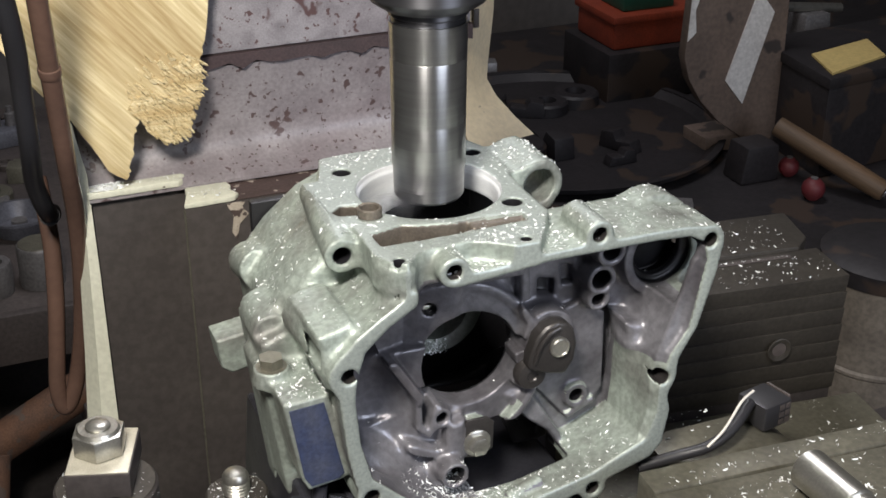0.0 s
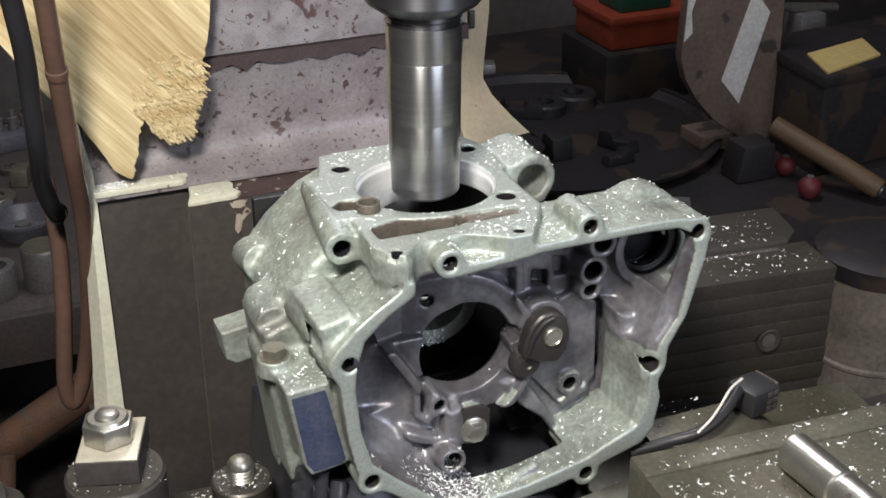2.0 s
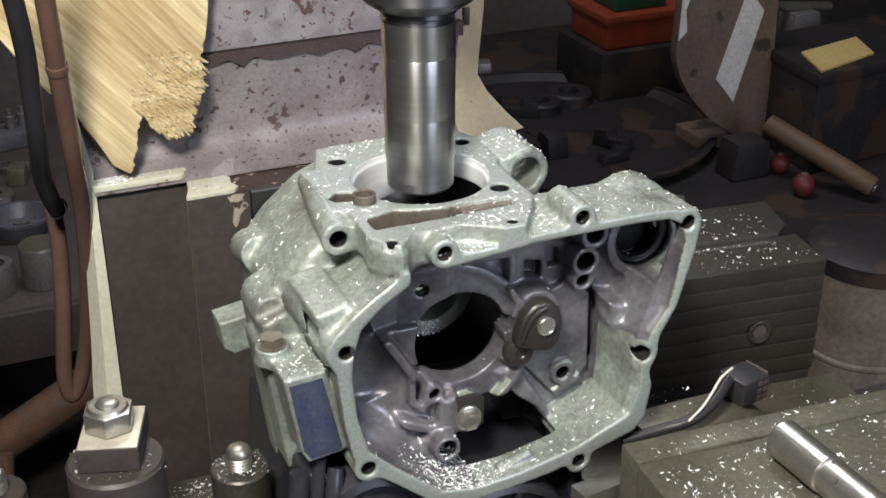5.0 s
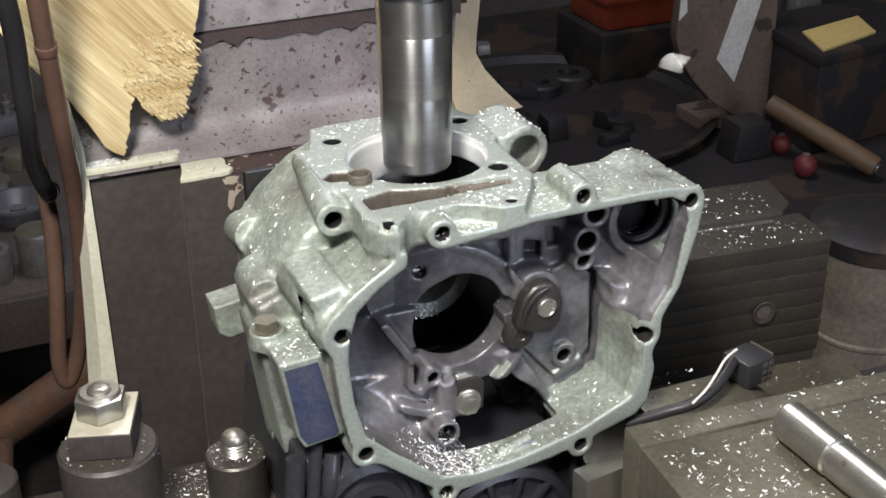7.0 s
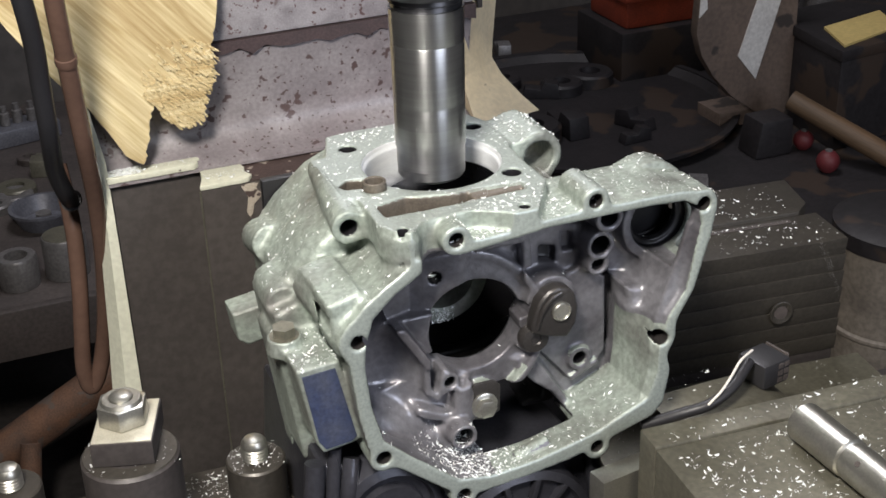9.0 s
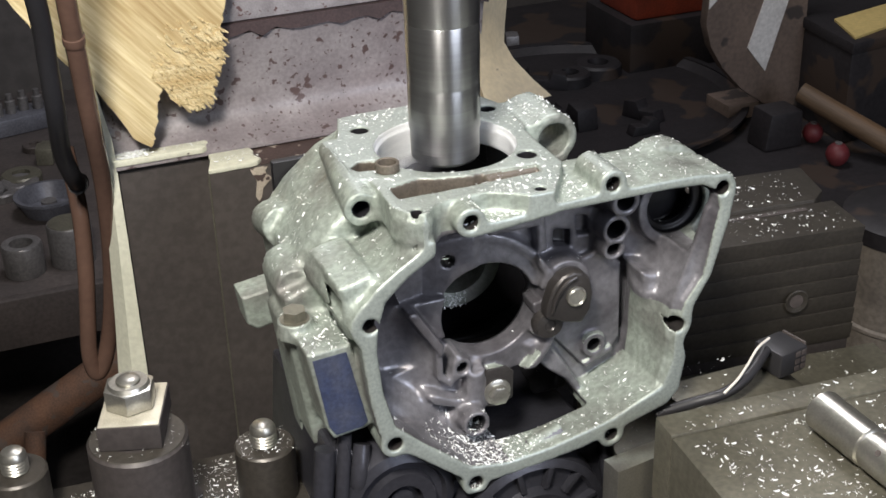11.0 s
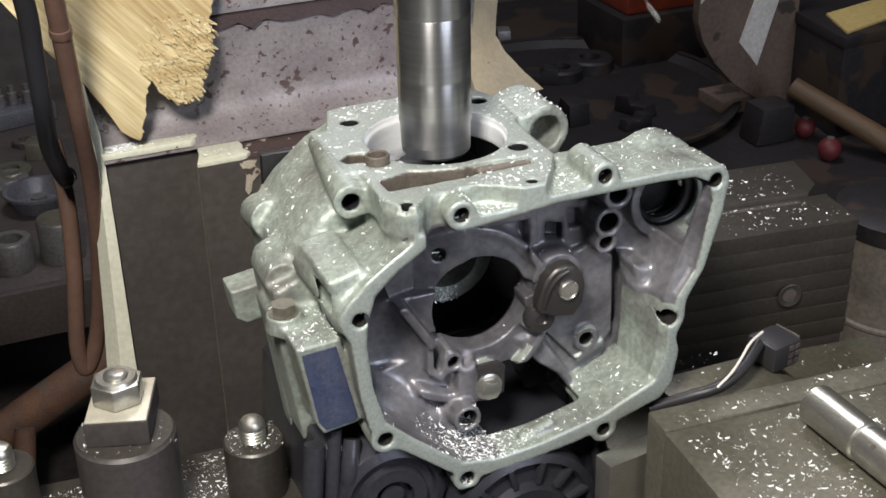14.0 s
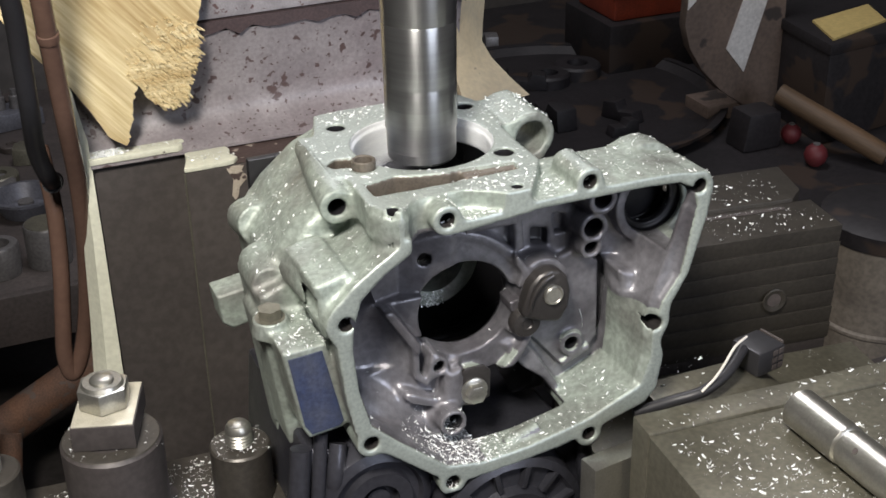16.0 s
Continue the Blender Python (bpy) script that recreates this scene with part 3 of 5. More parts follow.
normal /= np.linalg.norm(normal, axis=1, keepdims=True) + 1e-9
slot = np.zeros(len(QUADS), np.int32)
# the housing's inner walls take the darker metal, shade painted by position
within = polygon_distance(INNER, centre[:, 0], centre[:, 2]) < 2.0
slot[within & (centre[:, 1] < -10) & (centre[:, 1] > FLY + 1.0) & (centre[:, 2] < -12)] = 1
# upturned floor and lower right wall keep the lighter metal, light painted in
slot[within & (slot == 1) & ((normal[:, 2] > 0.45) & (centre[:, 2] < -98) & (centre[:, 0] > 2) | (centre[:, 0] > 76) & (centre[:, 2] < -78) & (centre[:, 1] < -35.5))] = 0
slot[(centre[:, 2] > -0.7) & (normal[:, 2] > 0.8)] = 2
slot[(centre[:, 1] < FLY + 0.7) & (normal[:, 1] < -0.8)] = 2
from_bore = np.hypot(centre[:, 0] - BX, centre[:, 1] - BY)
slot[(from_bore < BR + 2.5) & (centre[:, 2] < -0.3) & (centre[:, 2] > -26) & (from_bore > BR - 2)] = 3
# slot 4 paints shade into the bore, the holes and the case's inside
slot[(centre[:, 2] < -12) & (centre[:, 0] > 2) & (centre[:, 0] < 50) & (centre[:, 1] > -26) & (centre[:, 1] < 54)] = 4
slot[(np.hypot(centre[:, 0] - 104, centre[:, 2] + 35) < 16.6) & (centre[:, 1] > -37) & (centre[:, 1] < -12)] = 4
# flange holes get the dark bracket colour, shade painted on their walls
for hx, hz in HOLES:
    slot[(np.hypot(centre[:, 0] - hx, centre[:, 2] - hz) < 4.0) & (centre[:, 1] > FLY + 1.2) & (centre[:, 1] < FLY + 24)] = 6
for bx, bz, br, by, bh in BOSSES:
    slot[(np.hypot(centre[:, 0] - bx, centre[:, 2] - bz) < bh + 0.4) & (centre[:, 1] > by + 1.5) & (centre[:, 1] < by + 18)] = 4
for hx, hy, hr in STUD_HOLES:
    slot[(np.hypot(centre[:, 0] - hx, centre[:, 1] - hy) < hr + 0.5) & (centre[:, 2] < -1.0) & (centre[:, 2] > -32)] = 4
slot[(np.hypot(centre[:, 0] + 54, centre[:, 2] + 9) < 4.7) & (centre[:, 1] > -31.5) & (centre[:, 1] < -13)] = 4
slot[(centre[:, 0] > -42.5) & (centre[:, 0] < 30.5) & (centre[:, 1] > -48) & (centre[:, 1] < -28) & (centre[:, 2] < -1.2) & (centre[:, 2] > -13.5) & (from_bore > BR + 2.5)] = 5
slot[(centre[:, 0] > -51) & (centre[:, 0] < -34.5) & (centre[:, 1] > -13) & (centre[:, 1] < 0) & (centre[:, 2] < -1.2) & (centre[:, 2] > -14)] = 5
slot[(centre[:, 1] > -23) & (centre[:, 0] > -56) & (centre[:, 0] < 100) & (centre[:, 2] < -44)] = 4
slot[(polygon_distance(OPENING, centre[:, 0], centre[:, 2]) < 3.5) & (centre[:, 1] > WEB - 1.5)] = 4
for mat in (CAST, CAST_IN, MACHINED, BORED, SHADE_BLACK, BROWN_OIL, BRACKET):
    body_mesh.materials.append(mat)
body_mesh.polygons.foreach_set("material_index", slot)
body_mesh.polygons.foreach_set("use_smooth", np.ones(len(QUADS), bool))
body_mesh.update(calc_edges=True)
body_mesh.validate()

DECK = 1.1
crankcase = empty("crankcase", pose(0, 0, DECK), "cast aluminium motorcycle crankcase being bored, dusted with bright shavings", "engine crankcase")
part("casting", body_mesh, CAST, crankcase)


def bolt(name, m, parent, r=0.0055, head=0.005, washer=0.0085, mat=BRIGHT_STEEL, label="oily steel hex bolt"):
    b = part(name, hexagon(r, 0, head), mat, parent, label)
    b.matrix_local = m
    part("washer", lathe([(0, -0.0012), (washer, -0.0012), (washer, 0.0003), (0, 0.0003)], 24), mat, b)
    return b


def front(x, y, z):
    return pose(x / 1000, y / 1000, z / 1000) @ AXIS_FRONT


# fittings inside the cover housing and outside
n = part("flange_bolt", bevelled(hexagon(0.0052, 0.0016, 0.0056), 0.0006), BRIGHT_STEEL, crankcase, "greasy flanged bolt")
n.matrix_local = front(5.5, -44.2, -113.5)
part("washer", lathe([(0, -0.001), (0.0070, -0.001), (0.0070, 0.0012), (0.0060, 0.0018), (0, 0.0018)], 28), BRIGHT_STEEL, n)
part("tab_plate", prism([(-0.003, -0.120), (-0.004, -0.105), (0.001, -0.1005), (0.011, -0.1005), (0.0145, -0.104), (0.0140, -0.119), (0.006, -0.122)], -0.0446, -0.0432, "y", 0.0004), BRACKET, crankcase, "thin dark tab plate under a bolt")
bracket = part("retainer_bracket", prism([(0.029, -0.069), (0.0325, -0.059), (0.037, -0.0545), (0.043, -0.0525), (0.048, -0.054), (0.0515, -0.058), (0.0535, -0.066), (0.0525, -0.075), (0.048, -0.082), (0.038, -0.0795),
                                          (0.0286, -0.0755)], -0.0515, -0.0432, "y", 0.0024, 3), BRACKET, crankcase, "dark oil-stained cam bracket")
rivet = part("bracket_rivet", lathe([(0, -0.001), (0.0050, -0.001), (0.0050, 0.0014), (0.0043, 0.0020), (0.0038, 0.0012), (0, 0.0012)], 28), BRIGHT_STEEL, bracket, "round steel rivet head")
rivet.matrix_local = front(43.8, -51.5, -65.8)
fold = part("pressed_fold", tube([(0.0315, -0.0512, -0.073), (0.0335, -0.0522, -0.064), (0.0385, -0.0525, -0.0575), (0.0435, -0.0520, -0.0555)], 0.0011, 10, 5), BRACKET, bracket, "rounded pressed edge of the bracket")
cap = part("roller_cap", lathe([(0, 0), (0.0078, 0), (0.0082, 0.003), (0.0070, 0.0055), (0.0030, 0.0060), (0.0024, 0.0052), (0, 0.0052)], 28), BRACKET, crankcase, "dark oily roller")
cap.matrix_local = front(33, -41, -82)
bolt("side_bolt", pose(-0.088, -0.030, -0.058, 0, 0, 20), crankcase, 0.0056, 0.0050, 0.0070, VISE_STEEL)
d = part("dowel_sleeve", lathe([(0.0040, -0.008), (0.0056, -0.008), (0.0056, 0.0035), (0.0050, 0.004), (0.0042, 0.0035), (0.0040, -0.008)], 28), BROWN_OIL, crankcase, "oil-browned hollow dowel")
d.matrix_local = pose(-0.035, -0.015, 0)
plate_blue = part("painted_panel", prism([(-0.0885, -0.0652), (-0.0728, -0.0642), (-0.0648, -0.1028), (-0.0670, -0.1050), (-0.0800, -0.1062), (-0.0832, -0.1010)], -0.0578, -0.0572, "y", 0.0), BLUE_PAINT, crankcase, "worn blue painted panel")
seat = part("bearing_ring", lathe([(0.0165, 0), (0.0190, 0.0012), (0.0235, 0.0012), (0.0243, 0), (0.0243, -0.018), (0.0165, -0.018), (0.0165, 0)], 56), CAST, crankcase, "pale bearing seat deep in the case")
seat.matrix_local = pose(0.0080, 0.010, -0.070) @ AXIS_FRONT
# black backing behind the crank opening, added so the case looks dark inside
part("shade_backing", box(-0.070, 0.080, 0.0605, 0.066, -0.145, -0.02, 0.001), SHADE_BLACK, crankcase)

# dark lower engine half under the crankcase
lower = empty("engine_lower_cover", pose(0, 0, DECK), "dark oily engine casting with round bosses under the crankcase", "engine part")
part("body", prism([(-0.082, -0.118), (-0.064, -0.124), (-0.046, -0.134), (-0.020, -0.153), (0.045, -0.150), (0.062, -0.154), (0.068, -0.20), (0.05, -0.238), (-0.06, -0.238), (-0.088, -0.19)], -0.052, 0.05, "y", 0.004, 3), DARK_CAST, lower)
r1 = part("bearing_boss", lathe([(0.006, 0.004), (0.010, 0.004), (0.010, 0.010), (0.0165, 0.010), (0.0175, 0.006), (0.021, 0.006), (0.0225, 0.009), (0.027, 0.007), (0.031, -0.002), (0.031, -0.01)], 40), DARK_CAST, lower, "round dark bearing boss")
r1.matrix_local = front(-50, -50, -153)
part("plug", lathe([(0, 0.004), (0.006, 0.004), (0.006, 0.007), (0, 0.008)], 20), DARK_CAST, r1)
for k, (x0, z0, x1, z1, r) in enumerate(((-84, -118, -92, -200, 5.0), (-74, -112, -82, -200, 3.4), (-66, -120, -70, -150, 4.2), (62, -150, 70, -205, 4.5))):
    part("rib", tube([(x0 / 1000, -0.050, z0 / 1000), ((x0 + x1) / 2000 - 0.002, -0.055, (z0 + z1) / 2000), (x1 / 1000, -0.050, z1 / 1000)], r / 1000, 12, 5), DARK_CAST, lower, "raised dark casting rib")
r2 = part("round_cover", lathe([(0.0, 0.004), (0.014, 0.004), (0.016, 0.010), (0.022, 0.011), (0.024, 0.006), (0.034, 0.005), (0.036, 0.009), (0.040, 0.007), (0.042, -0.01)], 48), DARK_CAST, lower, "round dark ribbed cover")
r2.matrix_local = front(15, -60, -183)
for k in range(6):
    rib = part("rib", box(0.024, 0.036, -0.0014, 0.0014, 0.004, 0.0095, 0.0006), DARK_CAST, r2)
    rib.matrix_local = pose(0, 0, 0, 0, 0, 20 + 28 * k)

# ---- boring bar ----
BAR_R = 0.0172
bar = empty("boring_bar", pose(BX / 1000, BY / 1000, DECK), "round ground-steel boring bar turning in the cylinder bore", "machine tool")
shank = [(0, 0.0), (0.0138, 0.0), (0.0152, 0.0006), (0.0163, 0.002), (0.0166, 0.0155), (0.01705, 0.0165), (0.01705, 0.0375), (0.0169, 0.0380), (0.01705, 0.0387), (0.01735, 0.067), (0.0171, 0.0676), (0.0174, 0.0683), (0.0177, 0.084), (0, 0.084)]
part("shank", lathe(shank, 96), BAR_STEEL, bar)
part("neck", lathe([(0, 0.0842), (0.0168, 0.0842), (0.0168, 0.0865), (0.0180, 0.0875), (0.0180, 0.0900), (0, 0.0900)], 96), BAR_DULL, bar)
part("collar", lathe([(0, 0.0902), (0.0205, 0.0902), (0.0255, 0.0935), (0.0275, 0.0960), (0.0275, 0.114), (0.026, 0.1155), (0, 0.1155)], 96), BAR_DULL, bar, "wide dull steel collar")
part("quill", lathe([(0, 0.1157), (0.034, 0.1157), (0.035, 0.117), (0.035, 0.40), (0, 0.40)], 64), BAR_DULL, bar, "dull steel spindle quill")

bit = part("tool_bit", prism([(0.010, -0.004), (0.028, -0.004), (0.0318, -0.0015), (0.0318, 0.0025), (0.027, 0.004), (0.010, 0.004)], 0.0010, 0.0065, "z", 0.0006), BAR_DULL, bar, "square tool bit at the end of the bar")
bit.matrix_local = pose(0, 0, 0, 0, 0, 215)

# ---- milling machine column ----
column = empty("milling_machine_column", pose(0, 0, 0), "milling machine column with dark guideways and worn mauve and cream paint", "machine")
part("guideway", box(-0.1235, -0.060, 0.252, 0.40, 0.62, 1.014, 0.0012), WAY_STEEL, column, "dark oily cast-iron guideway")
part("guideway", prism([(-0.072, 0.222), (0.168, 0.222), (0.168, 0.40), (-0.060, 0.40), (-0.060, 0.252)], 0.62, 1.0095, "z", 0.0012), WAY_STEEL, column, "dark oily cast-iron guideway")
part("way_edge", box(-0.0727, -0.0717, 0.2213, 0.2226, 0.62, 1.0092, 0.0002), VISE_STEEL, column, "worn bright edge of the guideway")
part("way_cap", prism([(-0.0725, 0.2212), (-0.062, 0.2209), (-0.053, 0.2214), (-0.046, 0.2211), (-0.0405, 0.2222), (-0.0368, 0.2262), (-0.0402, 0.2330), (-0.0385, 0.2400), (-0.0395, 0.2466), (-0.0665, 0.2466), (-0.0680, 0.2350)],
                      1.0097, 1.0132, "z", 0.0012), PALE_PAINT, column, "chipped pale painted ledge")
part("flaking_paint", prism([(-0.0457, 1.0090), (-0.0340, 1.0090), (-0.0364, 1.0057), (-0.0324, 1.0002), (-0.0385, 0.9943), (-0.0409, 0.9837), (-0.0438, 0.9890), (-0.0421, 0.9997), (-0.0457, 1.0074)], 0.2211, 0.2219, "y", 0.0002), CHIPPED_CREAM, column, "flake of cream paint on the guideway")
part("ledge", prism([(-0.126, 0.2466), (-0.100, 0.2462), (-0.080, 0.2467), (-0.0700, 0.2463), (-0.0662, 0.2492), (-0.0690, 0.2520), (-0.0640, 0.2550), (-0.0655, 0.2585), (-0.126, 0.2585)], 1.0142, 1.0185, "z", 0.0010), PALE_PAINT, column, "pale painted ledge strewn with chips")
side = bmesh.new()
prof = [(1.075, -0.134, -0.131, 0.262), (1.055, -0.1335, -0.1285, 0.262), (1.03, -0.133, -0.1245, 0.265), (0.965, -0.1345, -0.1240, 0.268), (0.90, -0.1385, -0.1240, 0.268), (0.85, -0.1425, -0.1240, 0.268),
        (0.80, -0.146, -0.1240, 0.268), (0.62, -0.158, -0.1240, 0.268)]
rows = []
for z, xa, xb, yb in prof:
    mid = xa + 0.42 * (xb - xa)
    rows.append([side.verts.new(p) for p in ((xb, yb, z), (xa, yb - 0.006, z), (mid, 0.2495, z), (xb, 0.2480, z))])
for a, c in zip(rows, rows[1:]):
    for i in range(4):
        side.faces.new((a[i], a[(i + 1) % 4], c[(i + 1) % 4], c[i]))
side.faces.new(rows[0]), side.faces.new(rows[-1])
part("side_edge", bevelled(side, 0.0015), PALE_PAINT, column, "pale painted corner edge of the column")
# the curved mauve apron above the guideways
apron = bmesh.new()
prof = [(0.2600, 1.0107), (0.2490, 1.0107), (0.2472, 1.0118), (0.2474, 1.0138), (0.2500, 1.0154), (0.2570, 1.0178), (0.2640, 1.0212), (0.2690, 1.0260), (0.2715, 1.0320), (0.2720, 1.0400), (0.2680, 1.0600), (0.2640, 1.0790), (0.2620, 1.0840)]
xs = [-0.125 + 0.262 * i / 24 for i in range(25)]
grid = [[apron.verts.new((x, y + 0.006 * max(0.0, (x - 0.09) / 0.05) ** 2, z)) for x in xs] for y, z in prof]
for a, c in zip(grid, grid[1:]):
    for i in range(24):
        apron.faces.new((a[i], a[i + 1], c[i + 1], c[i]))
part("apron", apron, MAUVE_PAINT, column, "worn mauve painted apron with chips down to rust")
part("rusty_seam", box(-0.0385, 0.160, 0.2225, 0.262, 1.0097, 1.0104, 0.0002), FLAKING, column, "rusty seam with flaking paint")
band = [(-0.125 + 0.262 * k / 30, 1.0862 - 0.0028 * abs(math.sin(1.7 * k)) - 0.0022 * (k % 3 == 0)) for k in range(31)]
part("bare_band", prism(band + [(0.137, 1.0925), (-0.125, 1.0905)], 0.2605, 0.31, "y", 0.0), BARE_BAND, column, "bare rusty band")
part("upper_casting", prism([(-0.125, 1.0908), (0.137, 1.0928), (0.137, 1.30), (-0.125, 1.30)], 0.2630, 0.33, "y", 0.003), GREY_PAINT, column, "scuffed grey upper casting")
part("core", box(-0.124, 0.136, 0.278, 0.40, 1.0180, 1.30, 0.001), DARK_STEEL, column)
wing = bmesh.new()
prof = [(1.30, 0.178, 0.312), (1.085, 0.174, 0.308), (1.050, 0.168, 0.303), (1.038, 0.166, 0.300), (1.028, 0.169, 0.290), (1.018, 0.175, 0.270), (1.0105, 0.181, 0.252)]
rows = []
for i, (z, xe, ye) in enumerate(prof):
    yl = 0.268 - 0.026 * max(0.0, (1.038 - z) / 0.0275)
    rows.append([wing.verts.new(p) for p in ((0.128, yl, z), (0.150, (yl + ye) / 2 - 0.002, z), (xe, ye, z), (xe - 0.002, ye + 0.010, z), (0.128, 0.33, z))])
for a, c in zip(rows, rows[1:]):
    for i in range(5):
        wing.faces.new((a[i], a[(i + 1) % 5], c[(i + 1) % 5], c[i]))
wing.faces.new(rows[0]), wing.faces.new(rows[-1])
# this side's warm light is carried by the cream colour
part("wing", bevelled(wing, 0.0012), CREAM_PAINT, column, "flaring side of the column, cream with warm light painted in")
part("slot_mark", box(0.146, 0.150, 0.279, 0.281, 1.083, 1.096, 0.0005), DARK_STEEL, column)

# ---- broken board ----
board = empty("broken_board", pose(-0.101, 0.2545, 1.022), "pale sawn softwood board with splintered end leaning on the column", "board")
# in the board's own plane: x right, z up, grain falling to the right
rng = random.Random(4)
edge = [(-0.0863, 0.1357), (-0.0677, 0.1008), (-0.0559, 0.0796), (-0.0440, 0.0639), (-0.0311, 0.0480), (-0.0235, 0.0349), (-0.0169, 0.0227),
        (-0.0109, 0.0105), (-0.0010, 0.0023), (0.0010, 0.0046), (0.0027, 0.0100), (0.0054, 0.0227), (0.0079, 0.0341), (0.0124, 0.0422), (0.0152, 0.0396),
        (0.0170, 0.0345), (0.0228, 0.0298), (0.0263, 0.0262), (0.0330, 0.0281), (0.0373, 0.0312), (0.0392, 0.0427), (0.0450, 0.0532), (0.0506, 0.0698),
        (0.0539, 0.0843), (0.0608, 0.1182)]
TORN = [(0.0133, 0.0413), (0.0066, 0.0490), (0.0049, 0.0629), (0.0080, 0.0766), (0.0187, 0.0856), (0.0358, 0.0850), (0.0510, 0.0705), (0.0450, 0.0532),
        (0.0392, 0.0427), (0.0373, 0.0312), (0.0330, 0.0281), (0.0263, 0.0262), (0.0170, 0.0345)]
outline = []
for (a, c), (d, e) in zip(edge, edge[1:]):
    steps = 4 if a >= -0.001 else 2
    for k in range(steps):
        t = k / steps
        j = 0.0011 if a >= 0 else 0.0004
        outline.append((a + (d - a) * t + rng.uniform(-j, j), c + (e - c) * t + rng.uniform(-j, j)))
outline.append(edge[-1])
GRAIN = pose(0, 0, 0, 0, 50, 0)
flat = [(GRAIN.inverted() @ Vector((a, 0, c))) for a, c in outline]
plank = part("plank", prism([(v.x, v.z) for v in flat], -0.009, 0.009, "y", 0.0), WOOD, board)
plank.matrix_local = GRAIN
fibres = bmesh.new()
torn = 0
while torn < 1150:
    # torn strands lying along the grain all over the broken corner
    u, v = rng.uniform(min(p[0] for p in TORN), max(p[0] for p in TORN)), rng.uniform(min(p[1] for p in TORN), max(p[1] for p in TORN))
    depth = min((Vector((u, v)) - Vector(p)).length for p in TORN[7:] + TORN[:1])
    if polygon_distance(TORN, np.array(u), np.array(v)) > 0.002 or rng.random() > math.exp(-max(0.0, depth - 0.006) / 0.0075):
        continue
    torn += 1
    a = Vector((u, -0.009 + rng.uniform(-0.0012, 0.0006), v))
    if rng.random() < 0.2:
        k = rng.randrange(7, 12)
        w = rng.random()
        a = Vector((TORN[k][0] * w + TORN[k + 1][0] * (1 - w), rng.uniform(-0.008, 0.008), TORN[k][1] * w + TORN[k + 1][1] * (1 - w)))
    length, r = rng.uniform(0.002, 0.0075), rng.uniform(0.0003, 0.0011)
    d = Vector((0.62 + rng.uniform(-0.22, 0.22), rng.uniform(-0.30, 0.16), -0.74 + rng.uniform(-0.2, 0.2))).normalized()
    s = d.orthogonal().normalized()
    t = d.cross(s)
    ring, tip = [], []
    for q in (0.4, 1.9, 3.6, 5.0):
        v = r * (s * math.cos(q) * rng.uniform(0.8, 1.9) + t * math.sin(q))
        ring.append(fibres.verts.new(a + v))
        tip.append(fibres.verts.new(a + d * length * rng.uniform(0.8, 1.1) + v * 0.75))
    for q in range(4):
        fibres.faces.new((ring[q], ring[(q + 1) % 4], tip[(q + 1) % 4], tip[q]))
    fibres.faces.new(ring[::-1]), fibres.faces.new(tip)
tagged(part("broken_fibre", fibres, SPLINTER, board), kind="stuff")

# ---- hoses ----
hose = empty("black_hose", pose(0, 0, 0), "black rubber hose hanging beside the column", "hose")
part("tube", tube([(-0.168, 0.160, 1.20), (-0.160, 0.190, 1.136), (-0.1585, 0.205, 1.100), (-0.1575, 0.220, 1.067), (-0.1555, 0.250, 1.030), (-0.150, 0.270, 1.004), (-0.1455, 0.290, 0.990), (-0.143, 0.305, 0.985)], 0.0058), BLACK_RUBBER, hose)
end = part("hose_end", lathe([(0.003, 0), (0.0066, 0), (0.0066, 0.014), (0.003, 0.014), (0.003, 0)], 24), BLACK_RUBBER, hose, "black end piece of the hose")
end.matrix_local = look((-0.1445, 0.297, 0.9875), (-0.140, 0.325, 0.978))
hose = empty("brown_hose", pose(0, 0, 0), "glossy brown plastic hose looped beside the column", "hose")
part("tube", tube([(-0.150, 0.160, 1.21), (-0.1445, 0.190, 1.135), (-0.1415, 0.205, 1.095), (-0.1385, 0.220, 1.055), (-0.1345, 0.245, 1.008), (-0.1335, 0.265, 0.960), (-0.1355, 0.285, 0.910), (-0.1405, 0.298, 0.870),
                   (-0.1475, 0.300, 0.846), (-0.1535, 0.300, 0.840), (-0.1560, 0.300, 0.856), (-0.1530, 0.300, 0.885), (-0.1485, 0.302, 0.925), (-0.146, 0.31, 0.965), (-0.147, 0.33, 1.0)], 0.0058), COPPER_HOSE, hose)

joint = part("joint_ring", lathe([(0.0056, -0.003), (0.0064, -0.0026), (0.0067, 0), (0.0064, 0.0026), (0.0056, 0.003)], 24), COPPER_HOSE, hose, "raised joint in the hose")
joint.matrix_local = look((-0.1430, 0.1975, 1.115), (-0.1445, 0.190, 1.135))

# ---- machine table and clamps ----
table = empty("machine_table", pose(0, 0, 0), "dark oily milling machine table with slots", "machine table")
for i, (y0, y1) in enumerate(((-0.36, -0.212), (-0.196, -0.062), (-0.046, 0.055))):
    part("table_land", box(-0.55, 0.55, y0, y1, 0.80, 0.862, 0.001), DARK_STEEL, table)
part("table_bed", box(-0.55, 0.55, -0.36, 0.055, 0.76, 0.8, 0.001), DARK_STEEL, table)
tagged(part("machine_knee", box(-0.11, 0.13, -0.30, 0.215, 0.45, 0.759, 0.006), DARK_STEEL), "dark cast-iron knee under the milling table", "machine part")

base = empty("clamping_plate", pose(0, 0, 0), "steel clamping plate strewn with shavings, with a slot", "clamp plate")
part("plate", prism([(-0.30, -0.012), (-0.155, -0.022), (-0.078, -0.029), (-0.075, 0.030), (-0.133, 0.033), (-0.30, 0.045)], 0.862, 0.935, "z", 0.0012), JAW_STEEL, base)
